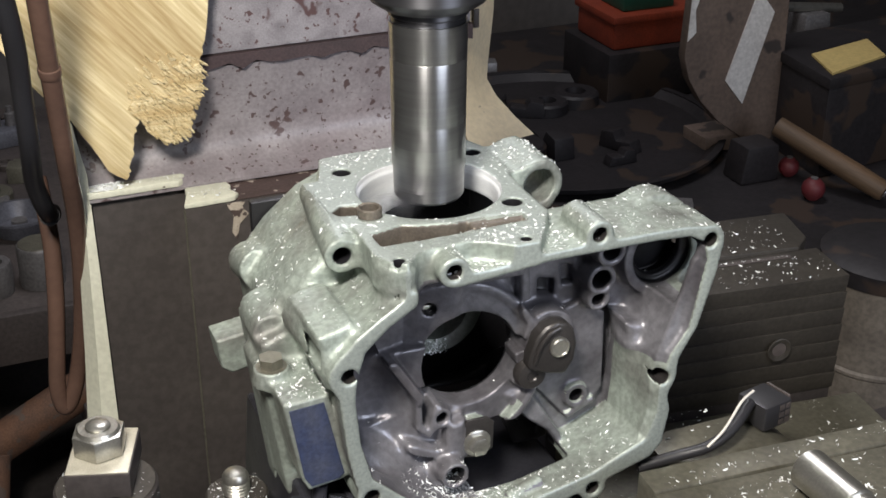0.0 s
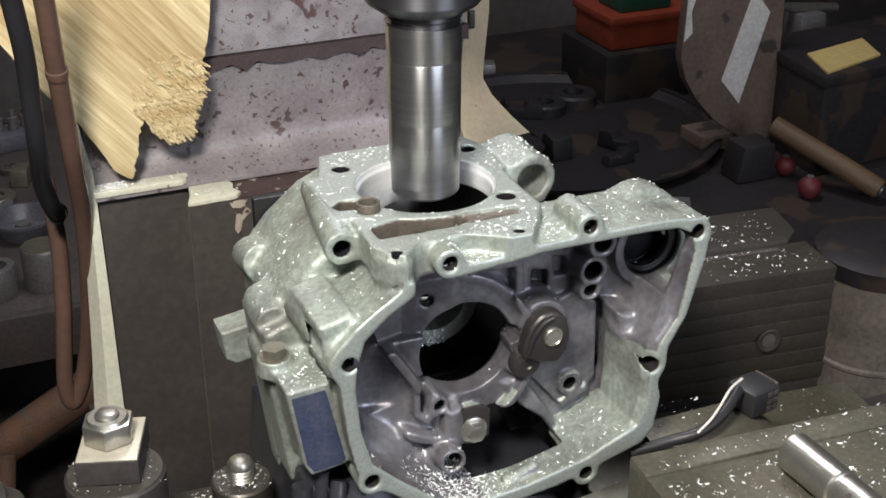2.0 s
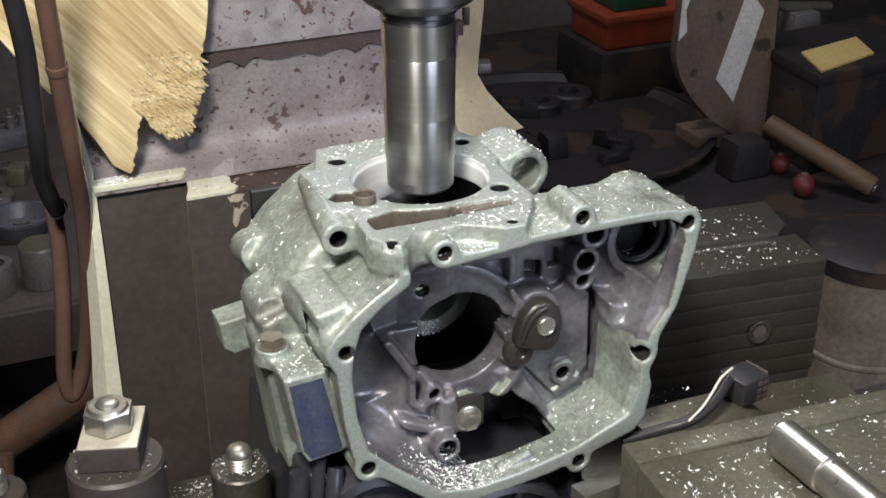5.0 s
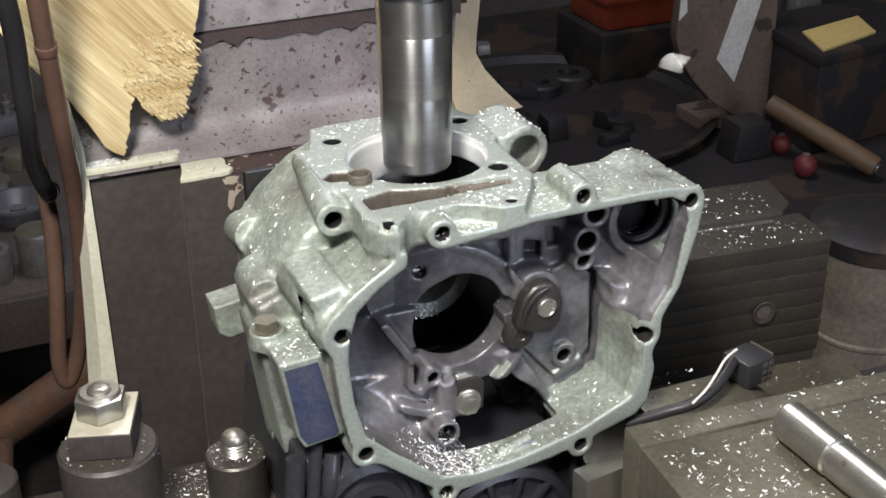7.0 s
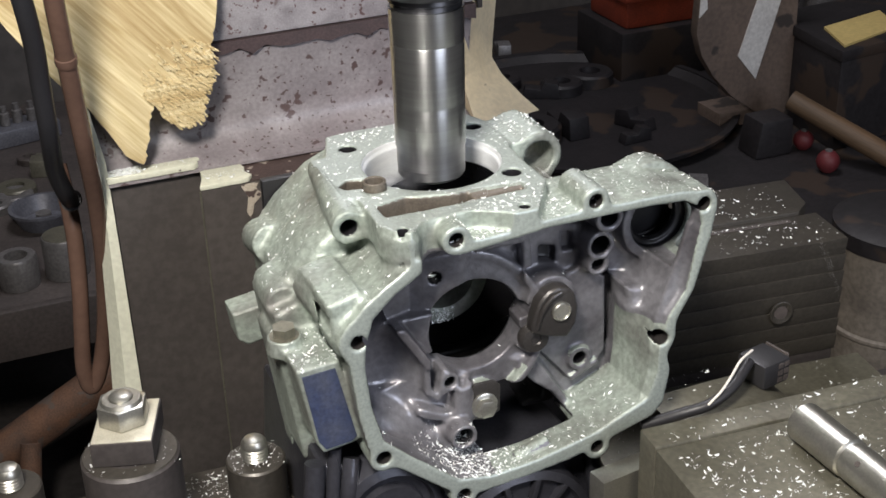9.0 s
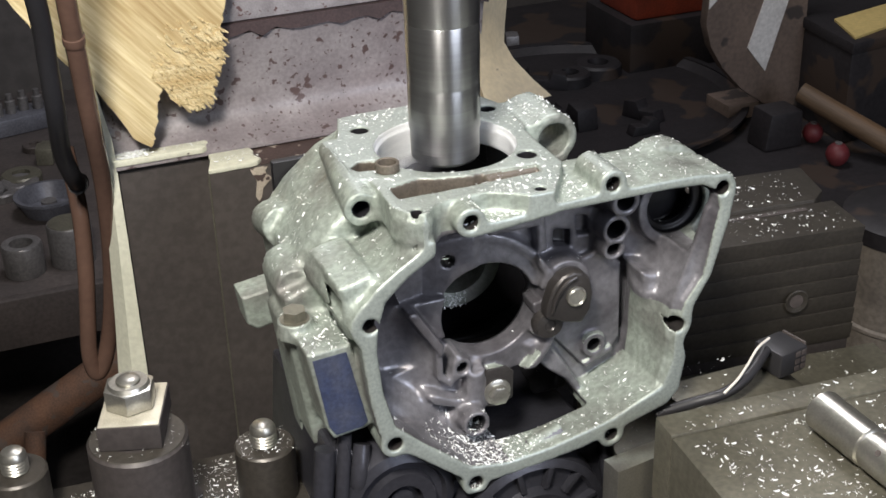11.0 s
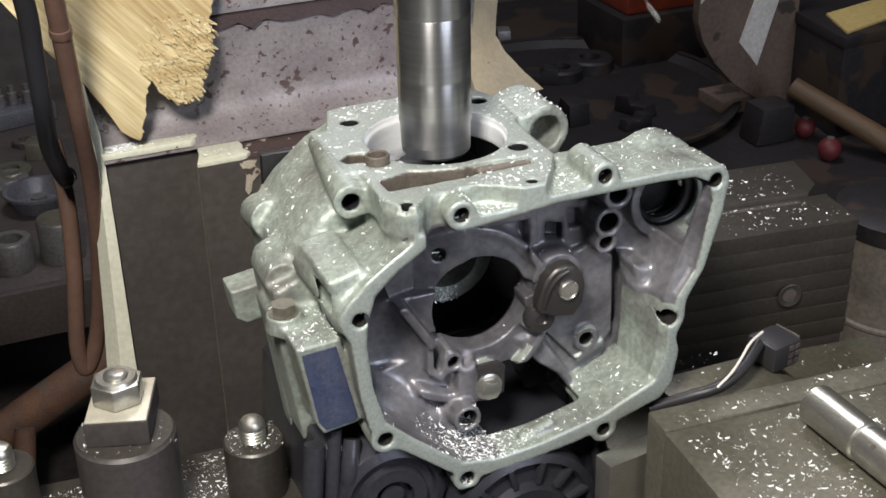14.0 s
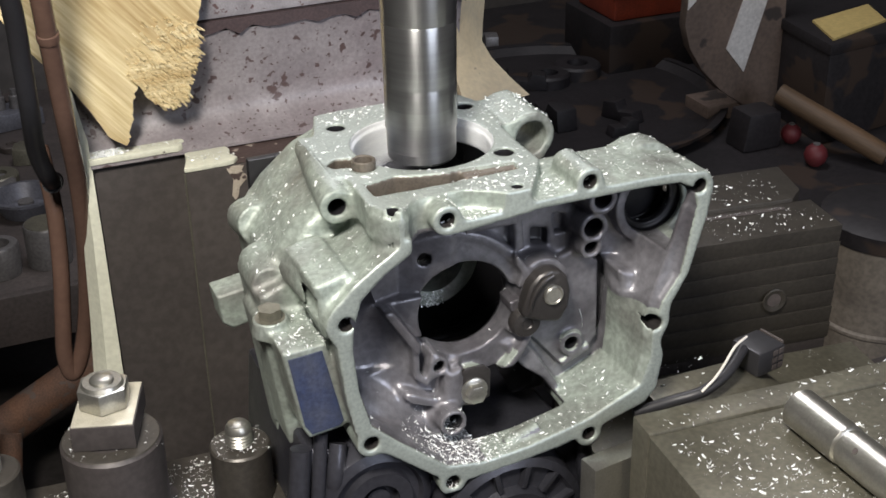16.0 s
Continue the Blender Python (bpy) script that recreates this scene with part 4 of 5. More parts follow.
# flat patch on the plate, drawn for the dark inside of the slot
part("slot", prism([(-0.1445 + 0.011 * math.cos(a), 0.006 + 0.0075 * math.sin(a)) for a in (2 * math.pi * k / 20 for k in range(20))], 0.9352, 0.9356, "z", 0.0), CLUTTER, base, "flat patch painted as the slot's dark inside")

spacer = empty("clamp_spacer", pose(-0.1625, -0.0065, 0.935), "tall round steel spacer with a clamp block and nut on top", "clamp")
part("cylinder", lathe([(0, 0), (0.0235, 0), (0.0235, 0.0475), (0.0225, 0.0487), (0, 0.0487)], 64), DARK_STEEL, spacer)
part("rim", lathe([(0.014, 0.0488), (0.0226, 0.0488), (0.0222, 0.0493), (0.014, 0.0493)], 64), JAW_STEEL, spacer)
block = part("clamp_block", box(-0.0145, 0.0145, -0.0185, 0.0185, 0, 0.0125, 0.0006), DARK_STEEL, spacer, "square dark steel clamp block with a paler top")
block.matrix_local = pose(0.001, 0.0065, 0.0495, 0, 0, -18)
# thin sheet that makes the top paler than the sides
part("block_top", box(-0.0139, 0.0139, -0.0179, 0.0179, 0.01255, 0.0131, 0.0002), PALE_TOP, block)
nut = part("hex_nut", bevelled(hexagon(0.0125, 0, 0.0105), 0.0008, 2), BRIGHT_STEEL, spacer, "worn bright hexagon nut")
nut.matrix_local = pose(0.0005, 0.0075, 0.0630, 0, 0, 12)
part("stud", threaded(0.0058, 0, 0.0125, 0.0016, 0.002), BRIGHT_STEEL, nut)
part("collar", lathe([(0.0058, 0.0105), (0.0100, 0.0105), (0.0090, 0.0122), (0.0058, 0.0122)], 28), BRIGHT_STEEL, nut)


def stud_boss(m, label):
    t = empty("stud_boss", m, label, "clamp stud", "studs on the clamping plate")
    part("boss", lathe([(0, 0), (0.0148, 0), (0.0148, 0.0290), (0.0138, 0.0300), (0.0062, 0.0300), (0.006, 0.028), (0, 0.028)], 48), JAW_STEEL, t)
    part("stud", threaded(0.0066, 0.028, 0.0375, 0.0018, 0.0048), BRIGHT_STEEL, t, "bright domed threaded stud")
    return t


boss = stud_boss(pose(-0.1035, -0.0095, 0.935), "round steel boss with a domed threaded stud")
copy_thing(boss, pose(-0.2185, 0.0175, 0.935, 0, 0, 40))

# ---- vise ----
vise = empty("machine_vise", pose(0.281, 0.0338, 0) @ pose(0, 0, 0, 0, 0, -6.5) @ pose(-0.281, -0.0338, 0), "oily steel machine vise jaw with grooved face, dusted with shavings", "vise")
for i in range(7):
    z1 = 0.984 - 0.0113 * i
    part("jaw_rib", prism([(0.0335, z1), (0.0349, z1 - 0.0112), (0.072, z1 - 0.0112), (0.072, z1)], 0.120, 0.284, "x", 0.0003), JAW_STEEL, vise)
part("jaw_core", box(0.121, 0.283, 0.0356, 0.071, 0.863, 0.980, 0.001), DARK_STEEL, vise)
part("jaw_step", prism([(0.120, 0.0722), (0.272, 0.0722), (0.283, 0.083), (0.288, 0.120), (0.120, 0.120)], 0.863, 0.9865, "z", 0.0012), JAW_STEEL, vise, "raised rear step of the jaw")
part("jaw_groove", box(0.120, 0.262, 0.0635, 0.0672, 0.9842, 0.9846, 0.0), CLUTTER, vise)
socket = part("screw_socket", lathe([(0.0045, 0.0), (0.0075, 0.0), (0.0080, 0.0012), (0.0072, 0.0015), (0.0048, 0.0008), (0.0045, 0.0)], 28), JAW_STEEL, vise, "countersunk screw socket")
socket.matrix_local = pose(0.242, 0.0332, 0.9395) @ AXIS_FRONT
# flat disc, drawn for the dark inside of the screw hole
part("screw_hole_patch", lathe([(0, 0.0002), (0.0046, 0.0002), (0.0046, 0.0006), (0, 0.0006)], 24), CLUTTER, socket)
part("vise_bed", box(0.10, 0.30, -0.088, 0.0325, 0.863, 0.9000, 0.001), VISE_STEEL, vise, "flat vise bed strewn with shavings")

jaw = empty("steel_block", pose(0.0665, -0.0915, 0.983) @ pose(0, 0, 0, 0, 0, -4), "large oily steel block with a ground groove, strewn with shavings", "steel block")
part("block", box(0, 0.30, -0.28, -0.0172, -0.1205, 0, 0.0012), VISE_STEEL, jaw)
part("back_strip", box(0, 0.30, -0.0164, 0, -0.1205, 0.0008, 0.0012), VISE_STEEL, jaw, "raised back strip of the block")
bar2 = part("support_bar", box(0.052, 0.090, -0.088, -0.076, 0.863, 0.9565, 0.0008), BRIGHT_STEEL)
bar2.matrix_world = Matrix.Translation((0.066, -0.080, 0)) @ pose(0, 0, 0, 0, 0, 8) @ Matrix.Translation((-0.071, 0.080, 0))
tagged(bar2, "worn steel parallel bar standing beside the block", "steel bar")

pin = empty("steel_pin", pose(0.1455, -0.1085, 0.983 + 0.0103) @ pose(0, 0, 0, 0, 0, 0), "bright grooved steel pin with cross hole lying on the block", "pin")
pin.matrix_world = pose(0.1321, -0.1284, 0.983 + 0.0100) @ pose(0, 0, 0, 90, 0, 1.9)
part("rod", lathe([(0, 0), (0.0085, 0), (0.0098, 0.0012), (0.0098, 0.0340), (0.0092, 0.0348), (0.0086, 0.0352), (0.0086, 0.0372), (0.0094, 0.0378), (0.0094, 0.075), (0.008, 0.0765), (0, 0.0765)], 48), BRIGHT_STEEL, pin)
# flat dark disc stands in for the shade inside the cross hole
hole = part("cross_hole_shade", lathe([(0, 0), (0.0014, 0), (0.0014, 0.0003), (0, 0.0003)], 16), CLUTTER, pin)
hole.matrix_local = pose(-0.0066, 0.0066, 0.046) @ pose(0, 0, 0, -90, 0, 45)

cable = part("black_cable", tube([(0.085, -0.062, 0.962), (0.105, -0.066, 0.966), (0.120, -0.070, 0.970), (0.136, -0.066, 0.974), (0.154, -0.054, 0.978)], 0.0030), BLACK_RUBBER)
tagged(cable, "black cable with bared wire beside the vise", "cable")
wire = part("white_wire", tube([(0.118, -0.072, 0.9715), (0.126, -0.071, 0.977), (0.134, -0.067, 0.981), (0.143, -0.062, 0.986), (0.154, -0.056, 0.986)], 0.0007), WHITE_WIRE)
tagged(wire, "thin white wire running to a plug", "cable")
plug = empty("cable_plug", pose(0.166, -0.050, 0.9622) @ pose(0, 0, 0, 0, 0, 12), "dark dusty multi-pin plug lying by the vise", "plug")
part("housing", box(-0.009, 0.0105, -0.010, 0.010, 0, 0.0145, 0.002), BLACK_RUBBER, plug)
face = part("pin_face", box(0.0108, 0.0125, -0.007, 0.009, 0.003, 0.0145, 0.0008), CLUTTER, plug)
for i in range(2):
    for k in range(3):
        part("pin_socket", box(0.0010 + 0.0045 * i, 0.0042 + 0.0045 * i, -0.0106, -0.0102, 0.0020 + 0.0042 * k, 0.0048 + 0.0042 * k, 0.0), CLUTTER, plug)
wedge = part("steel_wedge", prism([(0.10, 0.900), (0.178, 0.900), (0.178, 0.952), (0.160, 0.962), (0.10, 0.962)], -0.072, -0.040, "y", 0.001), VISE_STEEL)
tagged(wedge, "oily steel packing block beside the vise jaw", "steel block")

# ---- workshop ----
tagged(part("floor", box(-4, 4, -4, 4, -0.1, 0, 0.0), FLOOR_MAT), "grimy dark concrete floor", "floor", kind="structure")
for nme, b in (("wall_north", (-4, 4, 2.6, 2.8, 0, 3)), ("wall_south", (-4, 4, -4.2, -4, 0, 3)), ("wall_west", (-4.2, -4, -4, 2.6, 0, 3)), ("wall_east", (4, 4.2, -4, 2.6, 0, 3))):
    tagged(part(nme, box(*b, 0.0), WALL_MAT), "dark sooty workshop wall", "wall", kind="structure")
tagged(part("ceiling", box(-4, 4, -4, 2.6, 3.001, 3.1, 0.0), WALL_MAT), "dark workshop ceiling", "ceiling", kind="structure")


def thing(name, bm, mat, label, category, group=""):
    return tagged(part(name, bm, mat), label, category, group)


def at(bm, m):
    return moved(bm, m)


# low benches behind the machine
bench = empty("low_bench", pose(0, 0, 0), "dark grimy low workbench crowded with tools", "workbench")
part("bench_top", box(0.55, 2.6, 0.86, 2.3, 0.36, 0.40, 0.004), BENCH_GRIME, bench)
for x in (0.6, 2.5):
    for y in (0.92, 2.22):
        part("leg", box(x - 0.03, x + 0.03, y - 0.03, y + 0.03, 0, 0.36, 0.003), BENCH_GRIME, bench)
shelf = empty("low_shelf", pose(0, 0, 0), "dark low shelf holding steel parts", "shelf")
part("shelf_top", box(-0.75, 0.45, 1.28, 2.2, 0.355, 0.395, 0.004), CLUTTER, shelf)
part("shelf_lip", box(-0.75, 0.45, 1.262, 1.279, 0.335, 0.415, 0.003), CLUTTER, shelf)
for x in (-0.7, 0.4):
    for y in (1.33, 2.12):
        part("leg", box(x - 0.03, x + 0.03, y - 0.03, y + 0.03, 0, 0.355, 0.003), CLUTTER, shelf)

# on the bench
panel = empty("leaning_board", pose(1.165, 1.42, 0.4005), "brown painted board leaning upright with a white label", "board")
part("board", prism([(-0.096, 0.205), (-0.085, 0.42), (0.115, 0.42), (0.125, 0.0), (0.10, 0.0), (0.05, 0.028), (-0.01, 0.070), (-0.055, 0.118), (-0.083, 0.162)], 0, 0.022, "y", 0.002), BOARD_BROWN, panel)
part("label", prism([(0.048, 0.315), (0.086, 0.270), (0.036, 0.100), (-0.006, 0.150)], -0.003, -0.0006, "y", 0.0), PAPER_WHITE, panel, "dirty white paper strip")
part("torn_paper", prism([(-0.094, 0.235), (-0.088, 0.42), (-0.072, 0.42), (-0.079, 0.36), (-0.070, 0.33), (-0.083, 0.29), (-0.078, 0.25)], -0.003, -0.0006, "y", 0.0), PAPER_WHITE, panel, "torn dirty white paper")
part("foot", box(-0.02, 0.12, 0.022, 0.10, 0, 0.03, 0.002), BOARD_BROWN, panel)
hammer = empty("tool_handle", pose(1.14, 1.215, 0.470), "round varnished wooden tool handle lying across the bench", "tool")
hammer.matrix_world = look((1.299, 1.118, 0.426), (1.195, 1.297, 0.500))
part("handle", lathe([(0, 0), (0.016, -0.001), (0.0185, -0.006), (0.0195, -0.06), (0.0185, -0.15), (0.0180, -0.22), (0, -0.22)], 28), HANDLE_WOOD, hammer)
part("end_knob", lathe([(0, 0.0002), (0.009, 0.0002), (0.008, 0.003), (0, 0.003)], 20), CLUTTER_B, hammer)
prop = thing("iron_block", prism([(1.120, 0.4005), (1.200, 0.4005), (1.196, 0.470), (1.130, 0.470)], 1.285, 1.345, "y", 0.006), BENCH_GRIME, "grimy iron block under a tool handle", "iron block")
for x, y, z, r in ((1.226, 1.292, 0.4005, 0.019), (1.202, 1.188, 0.4005, 0.021)):
    k = empty("red_knob", pose(x, y, z), "round red plastic knob lying on the bench", "knob", "red knobs")
    part("ball", lathe([(0, 0), (r * 0.5, r * 0.1), (r * 0.86, r * 0.5), (r, r), (r * 0.86, r * 1.5), (r * 0.5, r * 1.86), (0, 2 * r)], 24), RED, k)
    part("insert", lathe([(0, 0), (r * 0.3, 0), (r * 0.3, 0.006), (0, 0.006)], 16, pose(0, 0, 2 * r - 0.0056)), CLUTTER_B, k)
crate = empty("orange_crate", pose(1.22, 1.82, 0.5105), "orange plastic parts crate with dirty sides", "crate")
part("shell", box(-0.10, 0.10, -0.06, 0.10, 0, 0.065, 0.008), ORANGE, crate)
part("rim", box(-0.106, 0.106, -0.066, 0.106, 0.055, 0.072, 0.004), ORANGE, crate)
part("lid", box(-0.07, 0.05, -0.04, 0.06, 0.0725, 0.115, 0.006), GREEN, crate, "green plastic box inside the crate")
thing("iron_block", box(1.10, 1.34, 1.74, 1.94, 0.4005, 0.510, 0.006), BENCH_GRIME, "grimy iron block under an orange crate", "iron block")
stand = empty("parts_box", pose(0, 0, 0.4005), "dark metal parts box on the bench", "box")
part("body", prism([(1.267, 1.26), (1.56, 1.30), (1.60, 1.52), (1.29, 1.50)], 0, 0.170, "z", 0.006), BENCH_GRIME, stand)
part("lid", prism([(1.262, 1.253), (1.565, 1.295), (1.606, 1.526), (1.286, 1.506)], 0.1705, 0.1915, "z", 0.004), BENCH_GRIME, stand)
card = empty("yellow_card", pose(0, 0, 0.5925), "yellow card lying on a dark parts box", "card")
part("sheet", prism([(1.312, 1.375), (1.466, 1.412), (1.432, 1.318), (1.278, 1.270)], 0.0, 0.004, "z", 0.0), PAPER_YELLOW, card)
tray = empty("round_tub", pose(0.93, 1.64, 0.4005), "wide dark round tub with a brown worn rim", "tub")
part("wall", lathe([(0, 0), (0.30, 0), (0.318, 0.018), (0.314, 0.020), (0.296, 0.007), (0, 0.007)], 56), BENCH_GRIME, tray)
part("rim", lathe([(0.314, 0.015), (0.326, 0.015), (0.328, 0.023), (0.314, 0.023), (0.314, 0.015)], 56), BENCH_GRIME, tray, "brown worn rim")
pipe = empty("chrome_bar", pose(1.49, 1.62, 0.4005), "bright chromed bar resting on a dark stand", "bar")
part("rod", tube([(-0.075, 0, 0.208), (0.075, 0, 0.190)], 0.010, 16, 2), BRIGHT_STEEL, pipe)
part("stand", box(-0.03, 0.03, -0.03, 0.03, 0, 0.192, 0.004), CLUTTER_B, pipe)
rng = random.Random(11)


def iron_piece(x, y, z, kind, size, turn, mat, label):
    """One of the many small iron parts lying about."""
    t = empty("iron_part", pose(x, y, z, 0, 0, turn), label, "iron part", "iron parts lying about")
    if kind == 0:
        part("body", lathe([(size * 0.4, 0), (size, 0), (size, size * 0.45), (size * 0.9, size * 0.55), (size * 0.45, size * 0.55), (size * 0.4, 0)], 28), mat, t)
    elif kind == 1:
        part("body", prism([(-size, 0), (size, 0), (size * 0.9, size * 0.8), (0.2 * size, size * 0.9), (0, size * 0.5), (-size * 0.8, size * 0.6)], -size * 0.4, size * 0.4, "y", size * 0.06), mat, t)
    else:
        part("body", lathe([(0, 0), (size * 0.55, 0), (size * 0.55, size), (size * 0.3, size * 1.05), (size * 0.3, size * 1.6), (0, size * 1.6)], 24), mat, t)
    return t


for i in range(46):
    x, y = rng.uniform(0.72, 1.9), rng.uniform(0.92, 2.15)
    if 0.98 < x < 1.62 and 1.1 < y < 1.56 or math.hypot(x - 0.93, y - 1.64) < 0.39 or abs(x - 1.22) < 0.17 and abs(y - 1.82) < 0.14:
        continue
    iron_piece(x, y, 0.4005, rng.choice((0, 1, 2)), rng.uniform(0.022, 0.06), rng.uniform(0, 360), rng.choice((CLUTTER, BENCH_GRIME, BENCH_GRIME, CLUTTER_B)), rng.choice(("grimy dark iron part lying on the bench", "dull oily steel part lying on the bench")))
for i in range(9):
    a, q = rng.uniform(0, 6.28), 0.24 * math.sqrt(rng.random())
    iron_piece(0.93 + q * math.cos(a), 1.64 + q * math.sin(a), 0.4080, rng.choice((0, 1, 1)), rng.uniform(0.02, 0.06), rng.uniform(0, 360), BENCH_GRIME, "grimy iron part lying in the tub")
for i in range(30):
    x, y = rng.uniform(-0.32, 0.2), rng.uniform(1.40, 2.15)
    if any(math.hypot(x - a, y - c) < q for a, c, q in ((-0.075, 1.40, 0.075), (-0.088, 1.598, 0.10), (-0.152, 1.386, 0.075), (-0.078, 2.018, 0.12))):
        continue
    iron_piece(x, y, 0.3955, rng.choice((0, 0, 1, 2)), rng.uniform(0.02, 0.045), rng.uniform(0, 360), rng.choice((CLUTTER, CLUTTER_B, CLUTTER_B, VISE_STEEL)), rng.choice(("grimy dark iron part lying on the shelf", "dull oily steel part lying on the shelf")))
cyl = empty("steel_cylinder", pose(-0.078, 1.395, 0.3955), "dull grey turned steel cylinder standing on the shelf", "steel cylinder")
part("body", lathe([(0, 0), (0.034, 0), (0.034, 0.062), (0.032, 0.066), (0, 0.066)], 40), CLUTTER_B, cyl)
part("top_face", lathe([(0, 0.0662), (0.031, 0.0662), (0.030, 0.0672), (0, 0.0672)], 40), VISE_STEEL, cyl)
dish = empty("steel_dish", pose(-0.088, 1.598, 0.3955), "shallow turned steel dish lying among parts on the shelf", "steel dish")
part("wall", lathe([(0, 0), (0.040, 0), (0.052, 0.026), (0.056, 0.028), (0.056, 0.033), (0.049, 0.033), (0.037, 0.006), (0, 0.006)], 40), BLUED, dish)
part("hub", lathe([(0, 0.0062), (0.014, 0.0062), (0.013, 0.020), (0, 0.021)], 24), CLUTTER_B, dish)
sleeve = empty("steel_sleeve", pose(-0.152, 1.386, 0.3955), "dull steel sleeve standing on the shelf", "steel sleeve")
part("body", lathe([(0.016, 0.0), (0.030, 0), (0.031, 0.046), (0.029, 0.050), (0.018, 0.050), (0.016, 0.0)], 36), CLUTTER_B, sleeve)
bin_box = empty("parts_bin", pose(-0.078, 2.018, 0.3955, 0, 0, 12), "grey metal parts bin holding steel pieces", "parts bin")
part("body", box(-0.07, 0.07, -0.035, 0.035, 0, 0.034, 0.004), BLUED, bin_box)
for k in range(5):
    part("piece", lathe([(0, 0), (0.010, 0), (0.010, 0.024), (0.006, 0.026), (0.006, 0.038), (0, 0.038)], 20, pose(-0.052 + 0.026 * k, 0.004 * (k % 3 - 1), 0.0345)), CLUTTER_B, bin_box, "upright steel piece")
pipe = empty("rusty_pipe", pose(0, 0, 0), "rusty brown pipe lying across a dark stand", "pipe")
part("tube", tube([(-0.36, 1.26, 0.115), (-0.187, 1.25, 0.212), (-0.066, 1.25, 0.275), (0.02, 1.25, 0.32)], 0.030, 24, 4), RUST, pipe)
part("stub", tube([(-0.187, 1.225, 0.212), (-0.20, 1.20, 0.150)], 0.016, 16, 2), RUST, pipe)
thing("iron_stand", box(-0.44, -0.26, 1.16, 1.25, 0, 0.085, 0.004), CLUTTER, "grimy iron stand on the floor", "stand")
thing("iron_stand", box(-0.06, 0.06, 1.20, 1.26, 0, 0.272, 0.004), CLUTTER, "tall grimy iron stand on the floor", "stand")
drum = empty("oil_drum", pose(0.865, 0.62, 0.0), "stained beige drum with a dark lid standing on the floor", "drum")
part("wall", lathe([(0, 0), (0.080, 0), (0.082, 0.2), (0.080, 0.4), (0.080, 0.600), (0, 0.600)], 48), BEIGE_BARREL, drum)
part("lid", lathe([(0, 0.601), (0.084, 0.601), (0.085, 0.622), (0.07, 0.630), (0, 0.630)], 48), BENCH_GRIME, drum, "dark grimy lid")
for i in range(3):
    part("hoop", lathe([(0.0805, 0), (0.0835, 0.003), (0.0835, 0.007), (0.0805, 0.010)], 48, pose(0, 0, 0.14 + 0.17 * i)), BEIGE_BARREL, drum)

# ---- shavings ----


def shavings(name, spots, low, high, seed, label):
    """Bright curled slivers lying at the given spots (position, normal), one joined mesh."""
    r = np.random.default_rng(seed)
    verts, faces = [], []
    for p, n in spots:
        size = low + (high - low) * r.random() ** 3
        d = r.normal(size=3)
        d -= n * (d @ n) * 0.75
        d /= np.linalg.norm(d)
        w = np.cross(n, d)
        w /= np.linalg.norm(w) + 1e-9
        up = np.cross(d, w)
        k = 3 if size > 0.5 * high else 2
        base = len(verts)
        bend, width = r.uniform(0.2, 1.1), size * r.uniform(0.18, 0.42)
        for q in range(k + 1):
            a = bend * (q / k - 0.5) * 2
            c = p + n * size * 0.06 + d * size * math.sin(a) / max(bend, 0.3) * 0.6 + up * size * 0.5 * (1 - math.cos(a))
            tw = w * math.cos(q * 0.5) + up * math.sin(q * 0.5)
            verts += [c - tw * width / 2, c + tw * width / 2]
        for q in range(k):
            faces.append((base + 2 * q, base + 2 * q + 1, base + 2 * q + 3, base + 2 * q + 2))
    me = bpy.data.meshes.new(name)
    me.from_pydata([tuple(v) for v in verts], [], faces)
    return tagged(part(name, me, CHIP), label, "metal shavings", kind="stuff")


rs = np.random.default_rng(5)
# on the casting: thick on the milled top, on ledges and in the bottom of the cover housing
up_faces = np.flatnonzero(normal[:, 2] > 0.55)
cx, cy, cz = centre[up_faces].T
weight = np.full(len(up_faces), 0.0)
weight += 0.20 * (cz > -1) * (cx < 48)
weight += 1.2 * np.exp(-((cx - 33) ** 2 + (cy + 56) ** 2) / 180) * (cz > -14)
weight += 2.6 * np.exp(-((cx - 2) ** 2 + (cy + 62) ** 2) / 160) * (cz > -14)
weight += 0.9 * np.exp(-((cx + 20) ** 2 + (cy - 52) ** 2) / 260) * (cz > -2)
weight += 0.9 * np.exp(-((cx - 52) ** 2 + (cy - 22) ** 2) / 200) * (cz > -14)
weight += 0.28 * (cx > 50) * (cz > -12)
weight += 0.14 * (cx < -40) * (cz > -60)
weight += 0.7 * (cx < -60) * (cz > -72) * (cz < -60) * (cy < -18)
weight += 4.5 * np.exp(-((cx + 4) ** 2 + (cz + 139) ** 2) / 190) * (cy < -30)
weight += 0.25 * (cz < -120) * (cy < -34)
weight += 0.02
pick = rs.choice(len(up_faces), 4200, p=weight / weight.sum())
ring_spots = []
for _ in range(150):
    # caught on the bearing seat inside the case
    a, q = radians(262 + rs.normal(0, 9)), rs.uniform(0.0168, 0.0240)
    ring_spots.append((np.array((0.008 + q * math.cos(a), 0.0085, DECK - 0.070 + q * math.sin(a))), np.array((0.0, -0.8, 0.6))))
spots = [(centre[up_faces[i]] * 0.001 + np.array((0, 0, DECK)), normal[up_faces[i]]) for i in pick]
shavings("shavings_on_casting", spots + ring_spots, 0.0004, 0.0024, 1, "bright curled aluminium shavings strewn over the crankcase")
UP = np.array((0.0, 0.0, 1.0))


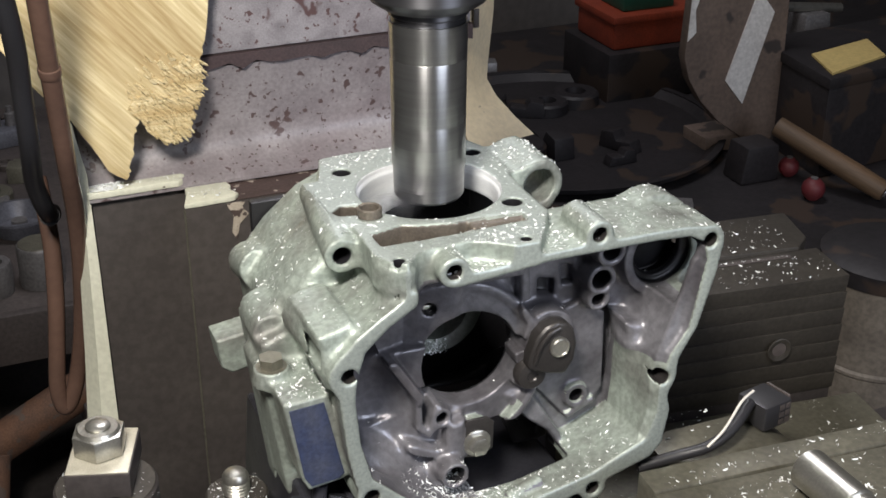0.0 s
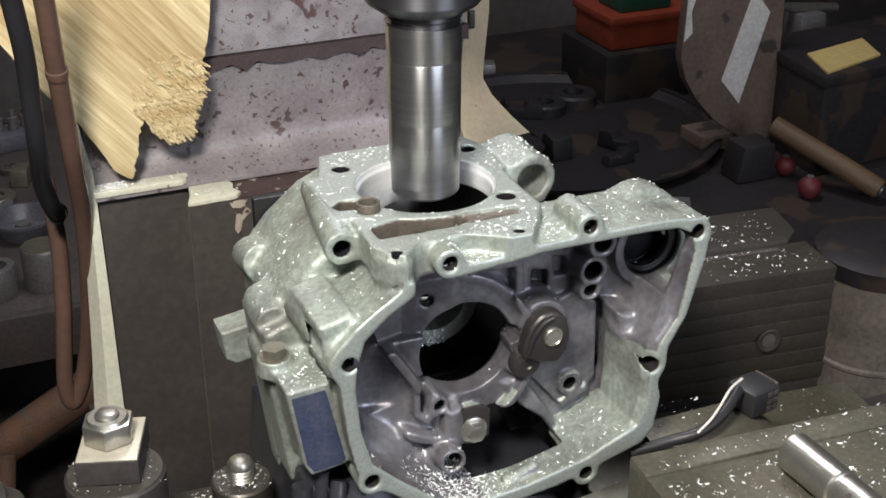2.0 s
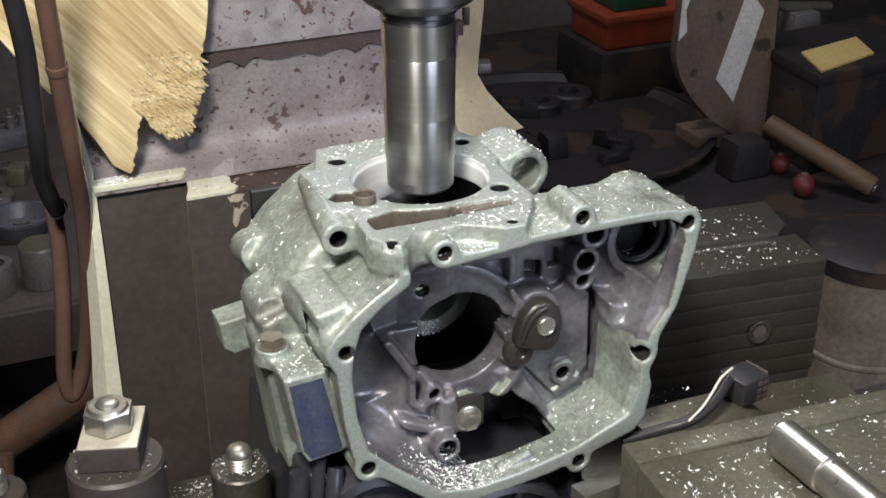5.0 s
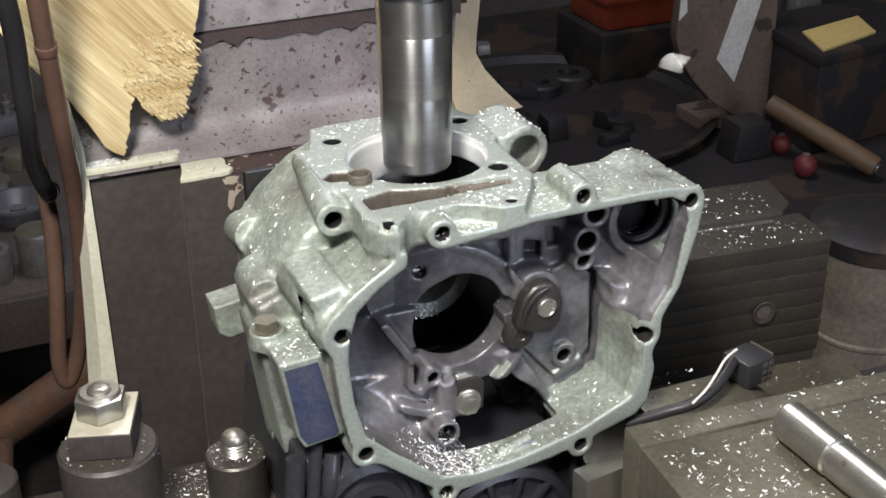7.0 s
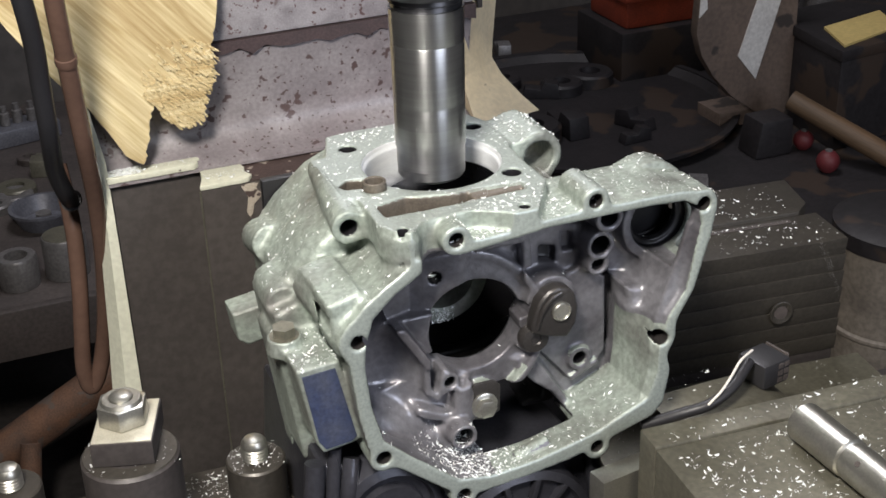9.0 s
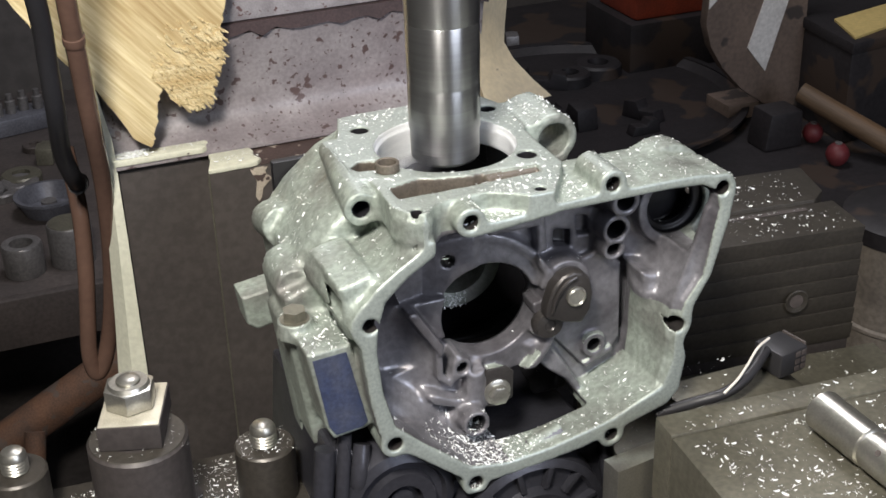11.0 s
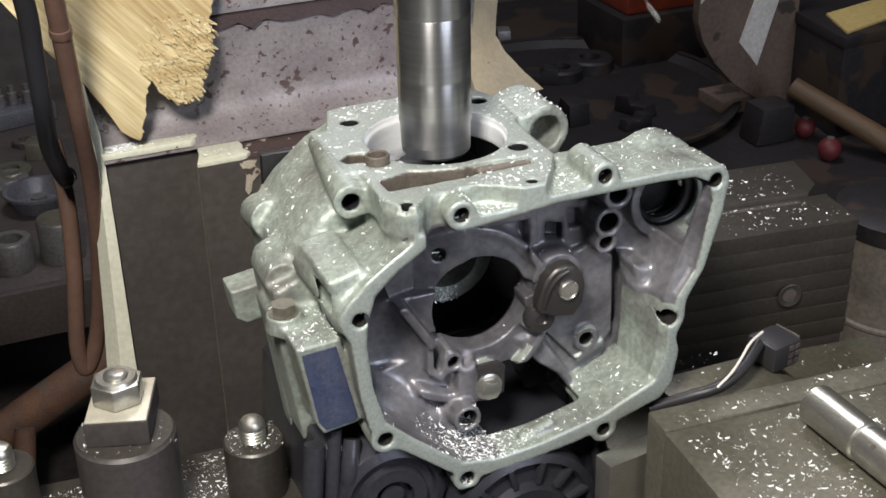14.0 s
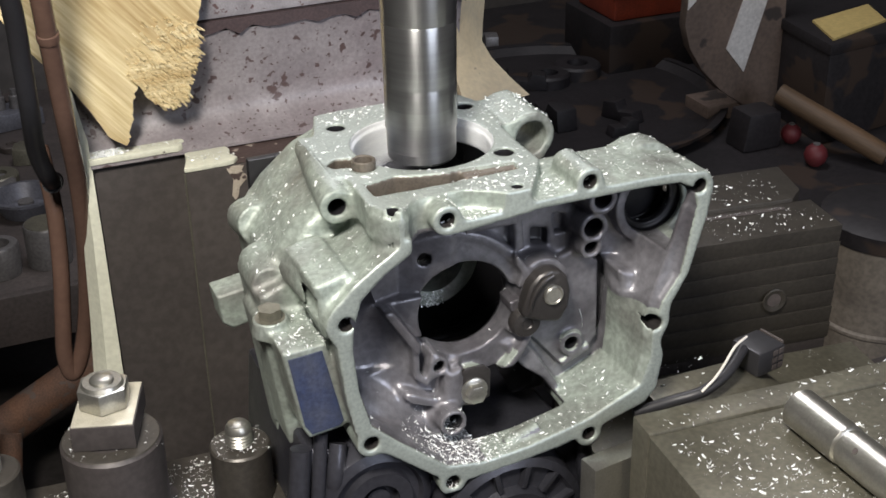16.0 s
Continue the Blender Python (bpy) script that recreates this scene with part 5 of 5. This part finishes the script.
def on_top(x0, x1, y0, y1, z, count, clumps=0):
    out = [(np.array((rs.uniform(x0, x1), rs.uniform(y0, y1), z)), UP) for _ in range(count)]
    for _ in range(clumps):
        c = (rs.uniform(x0, x1), rs.uniform(y0, y1))
        out += [(np.array((min(x1, max(x0, rs.normal(c[0], 0.003))), min(y1, max(y0, rs.normal(c[1], 0.003))), z)), UP) for _ in range(9)]
    return out


shavings("shavings_on_block", on_top(0.072, 0.34, -0.30, -0.118, 0.9832, 3600, 150) + on_top(0.075, 0.32, -0.110, -0.100, 0.9842, 160), 0.0004, 0.0030, 2, "bright aluminium shavings scattered on the steel block")
shavings_vise = shavings("shavings_on_vise", on_top(0.125, 0.270, 0.075, 0.117, 0.9867, 330, 9) + on_top(0.122, 0.281, 0.036, 0.063, 0.9842, 200, 4) + on_top(0.125, 0.26, 0.064, 0.067, 0.9848, 90)
         + on_top(0.105, 0.29, -0.03, 0.03, 0.9002, 150, 6) + on_top(0.105, 0.157, -0.070, -0.042, 0.9622, 40, 2), 0.0004, 0.0027, 3, "bright aluminium shavings scattered on the vise")
shavings_vise.matrix_world = pose(0.281, 0.0338, 0) @ pose(0, 0, 0, 0, 0, -6.5) @ pose(-0.281, -0.0338, 0)
shavings("shavings_on_clamp_plate", on_top(-0.29, -0.081, -0.010, 0.028, 0.9352, 1900, 20) + on_top(-0.116, -0.091, -0.020, 0.001, 0.9652, 130) + on_top(-0.184, -0.142, -0.024, 0.010, 0.9845, 110),
         0.0004, 0.0024, 4, "bright aluminium shavings scattered on the clamping plate")
shavings("shavings_on_ledge", on_top(-0.124, -0.104, 0.2475, 0.2575, 1.0187, 420, 22) + on_top(-0.118, -0.07, 0.2505, 0.2575, 1.0187, 60) + on_top(-0.07, -0.036, 0.224, 0.236, 1.0142, 60), 0.0004, 0.0032, 6, "bright aluminium shavings on the column ledge")

# ---- slivers thrown out by the cutter ----
SLIVERS = []
rf = random.Random(23)
for i in range(150):
    bm = bmesh.new()
    size = rf.uniform(0.0022, 0.0052)
    pts = [(size * (q / 3 - 0.5) * 2, 0.25 * size * math.sin(q * 1.1), 0.35 * size * (q / 3 - 0.5) ** 2) for q in range(4)]
    low = [bm.verts.new((x, y - 0.0006, z)) for x, y, z in pts]
    high = [bm.verts.new((x, y + 0.0006, z + 0.0003)) for x, y, z in pts]
    for q in range(3):
        bm.faces.new((low[q], low[q + 1], high[q + 1], high[q]))
    fly = part("flying_sliver", bm, CHIP)
    tagged(fly, "thin bright sliver of aluminium thrown from the cutter", "metal sliver", "slivers thrown from the cutter")
    SLIVERS.append((fly, rf.uniform(-0.2, 15.7), rf.uniform(0, 6.283), rf.uniform(0.35, 1.3), rf.uniform(0.4, 1.7), rf.uniform(0, 360)))

# ---- motions ----


def motions():
    """The bar turns and is fed slowly down into the bore."""
    def height(t):
        feed = ((0.0, 0.0010), (4.2, -0.0005), (9.6, -0.0022), (12.0, -0.0030), (16.0, -0.0038))
        for (a, h), (c, k) in zip(feed, feed[1:]):
            if t <= c:
                return h + (k - h) * (t - a) / (c - a) - 0.0040
        return feed[-1][1] - 0.0040
    walk(bar, [(i / FPS, pose(BX / 1000, BY / 1000, DECK + height(i / FPS), 0, 0, -72 * i)) for i in range(16 * FPS + 1)])
    for ob, start, way, speed, climb, turn in SLIVERS:
        # it waits in the bore, flies in an arc and ends on the floor
        hole = (BX / 1000 + 0.025 * math.cos(way), BY / 1000 + 0.025 * math.sin(way), DECK - 0.050)
        rows = [(0.0, pose(*hole, 0, 0, turn))]
        if start > 0.05:
            rows.append((start, pose(*hole, 0, 0, turn)))
        for k in range(1, 40):
            f = k / 30
            t = max(start, 0.0) + f
            if t > 15.96:
                break
            p = (hole[0] + speed * f * math.cos(way), hole[1] + speed * f * math.sin(way), hole[2] + climb * f - 4.9 * f * f)
            if p[2] < 0.004:
                break
            rows.append((t, pose(*p, 25 * k, 10 * k, turn + 20 * k)))
        last = rows[-1][1]
        rows.append((16.0, last) if rows[-1][0] > 15.9 else (rows[-1][0] + 0.04, pose(last.translation.x, last.translation.y, 0.003, 0, 0, turn)))
        if rows[-1][0] < 16.0:
            rows.append((16.0, rows[-1][1]))
        walk(ob, rows)


motions()
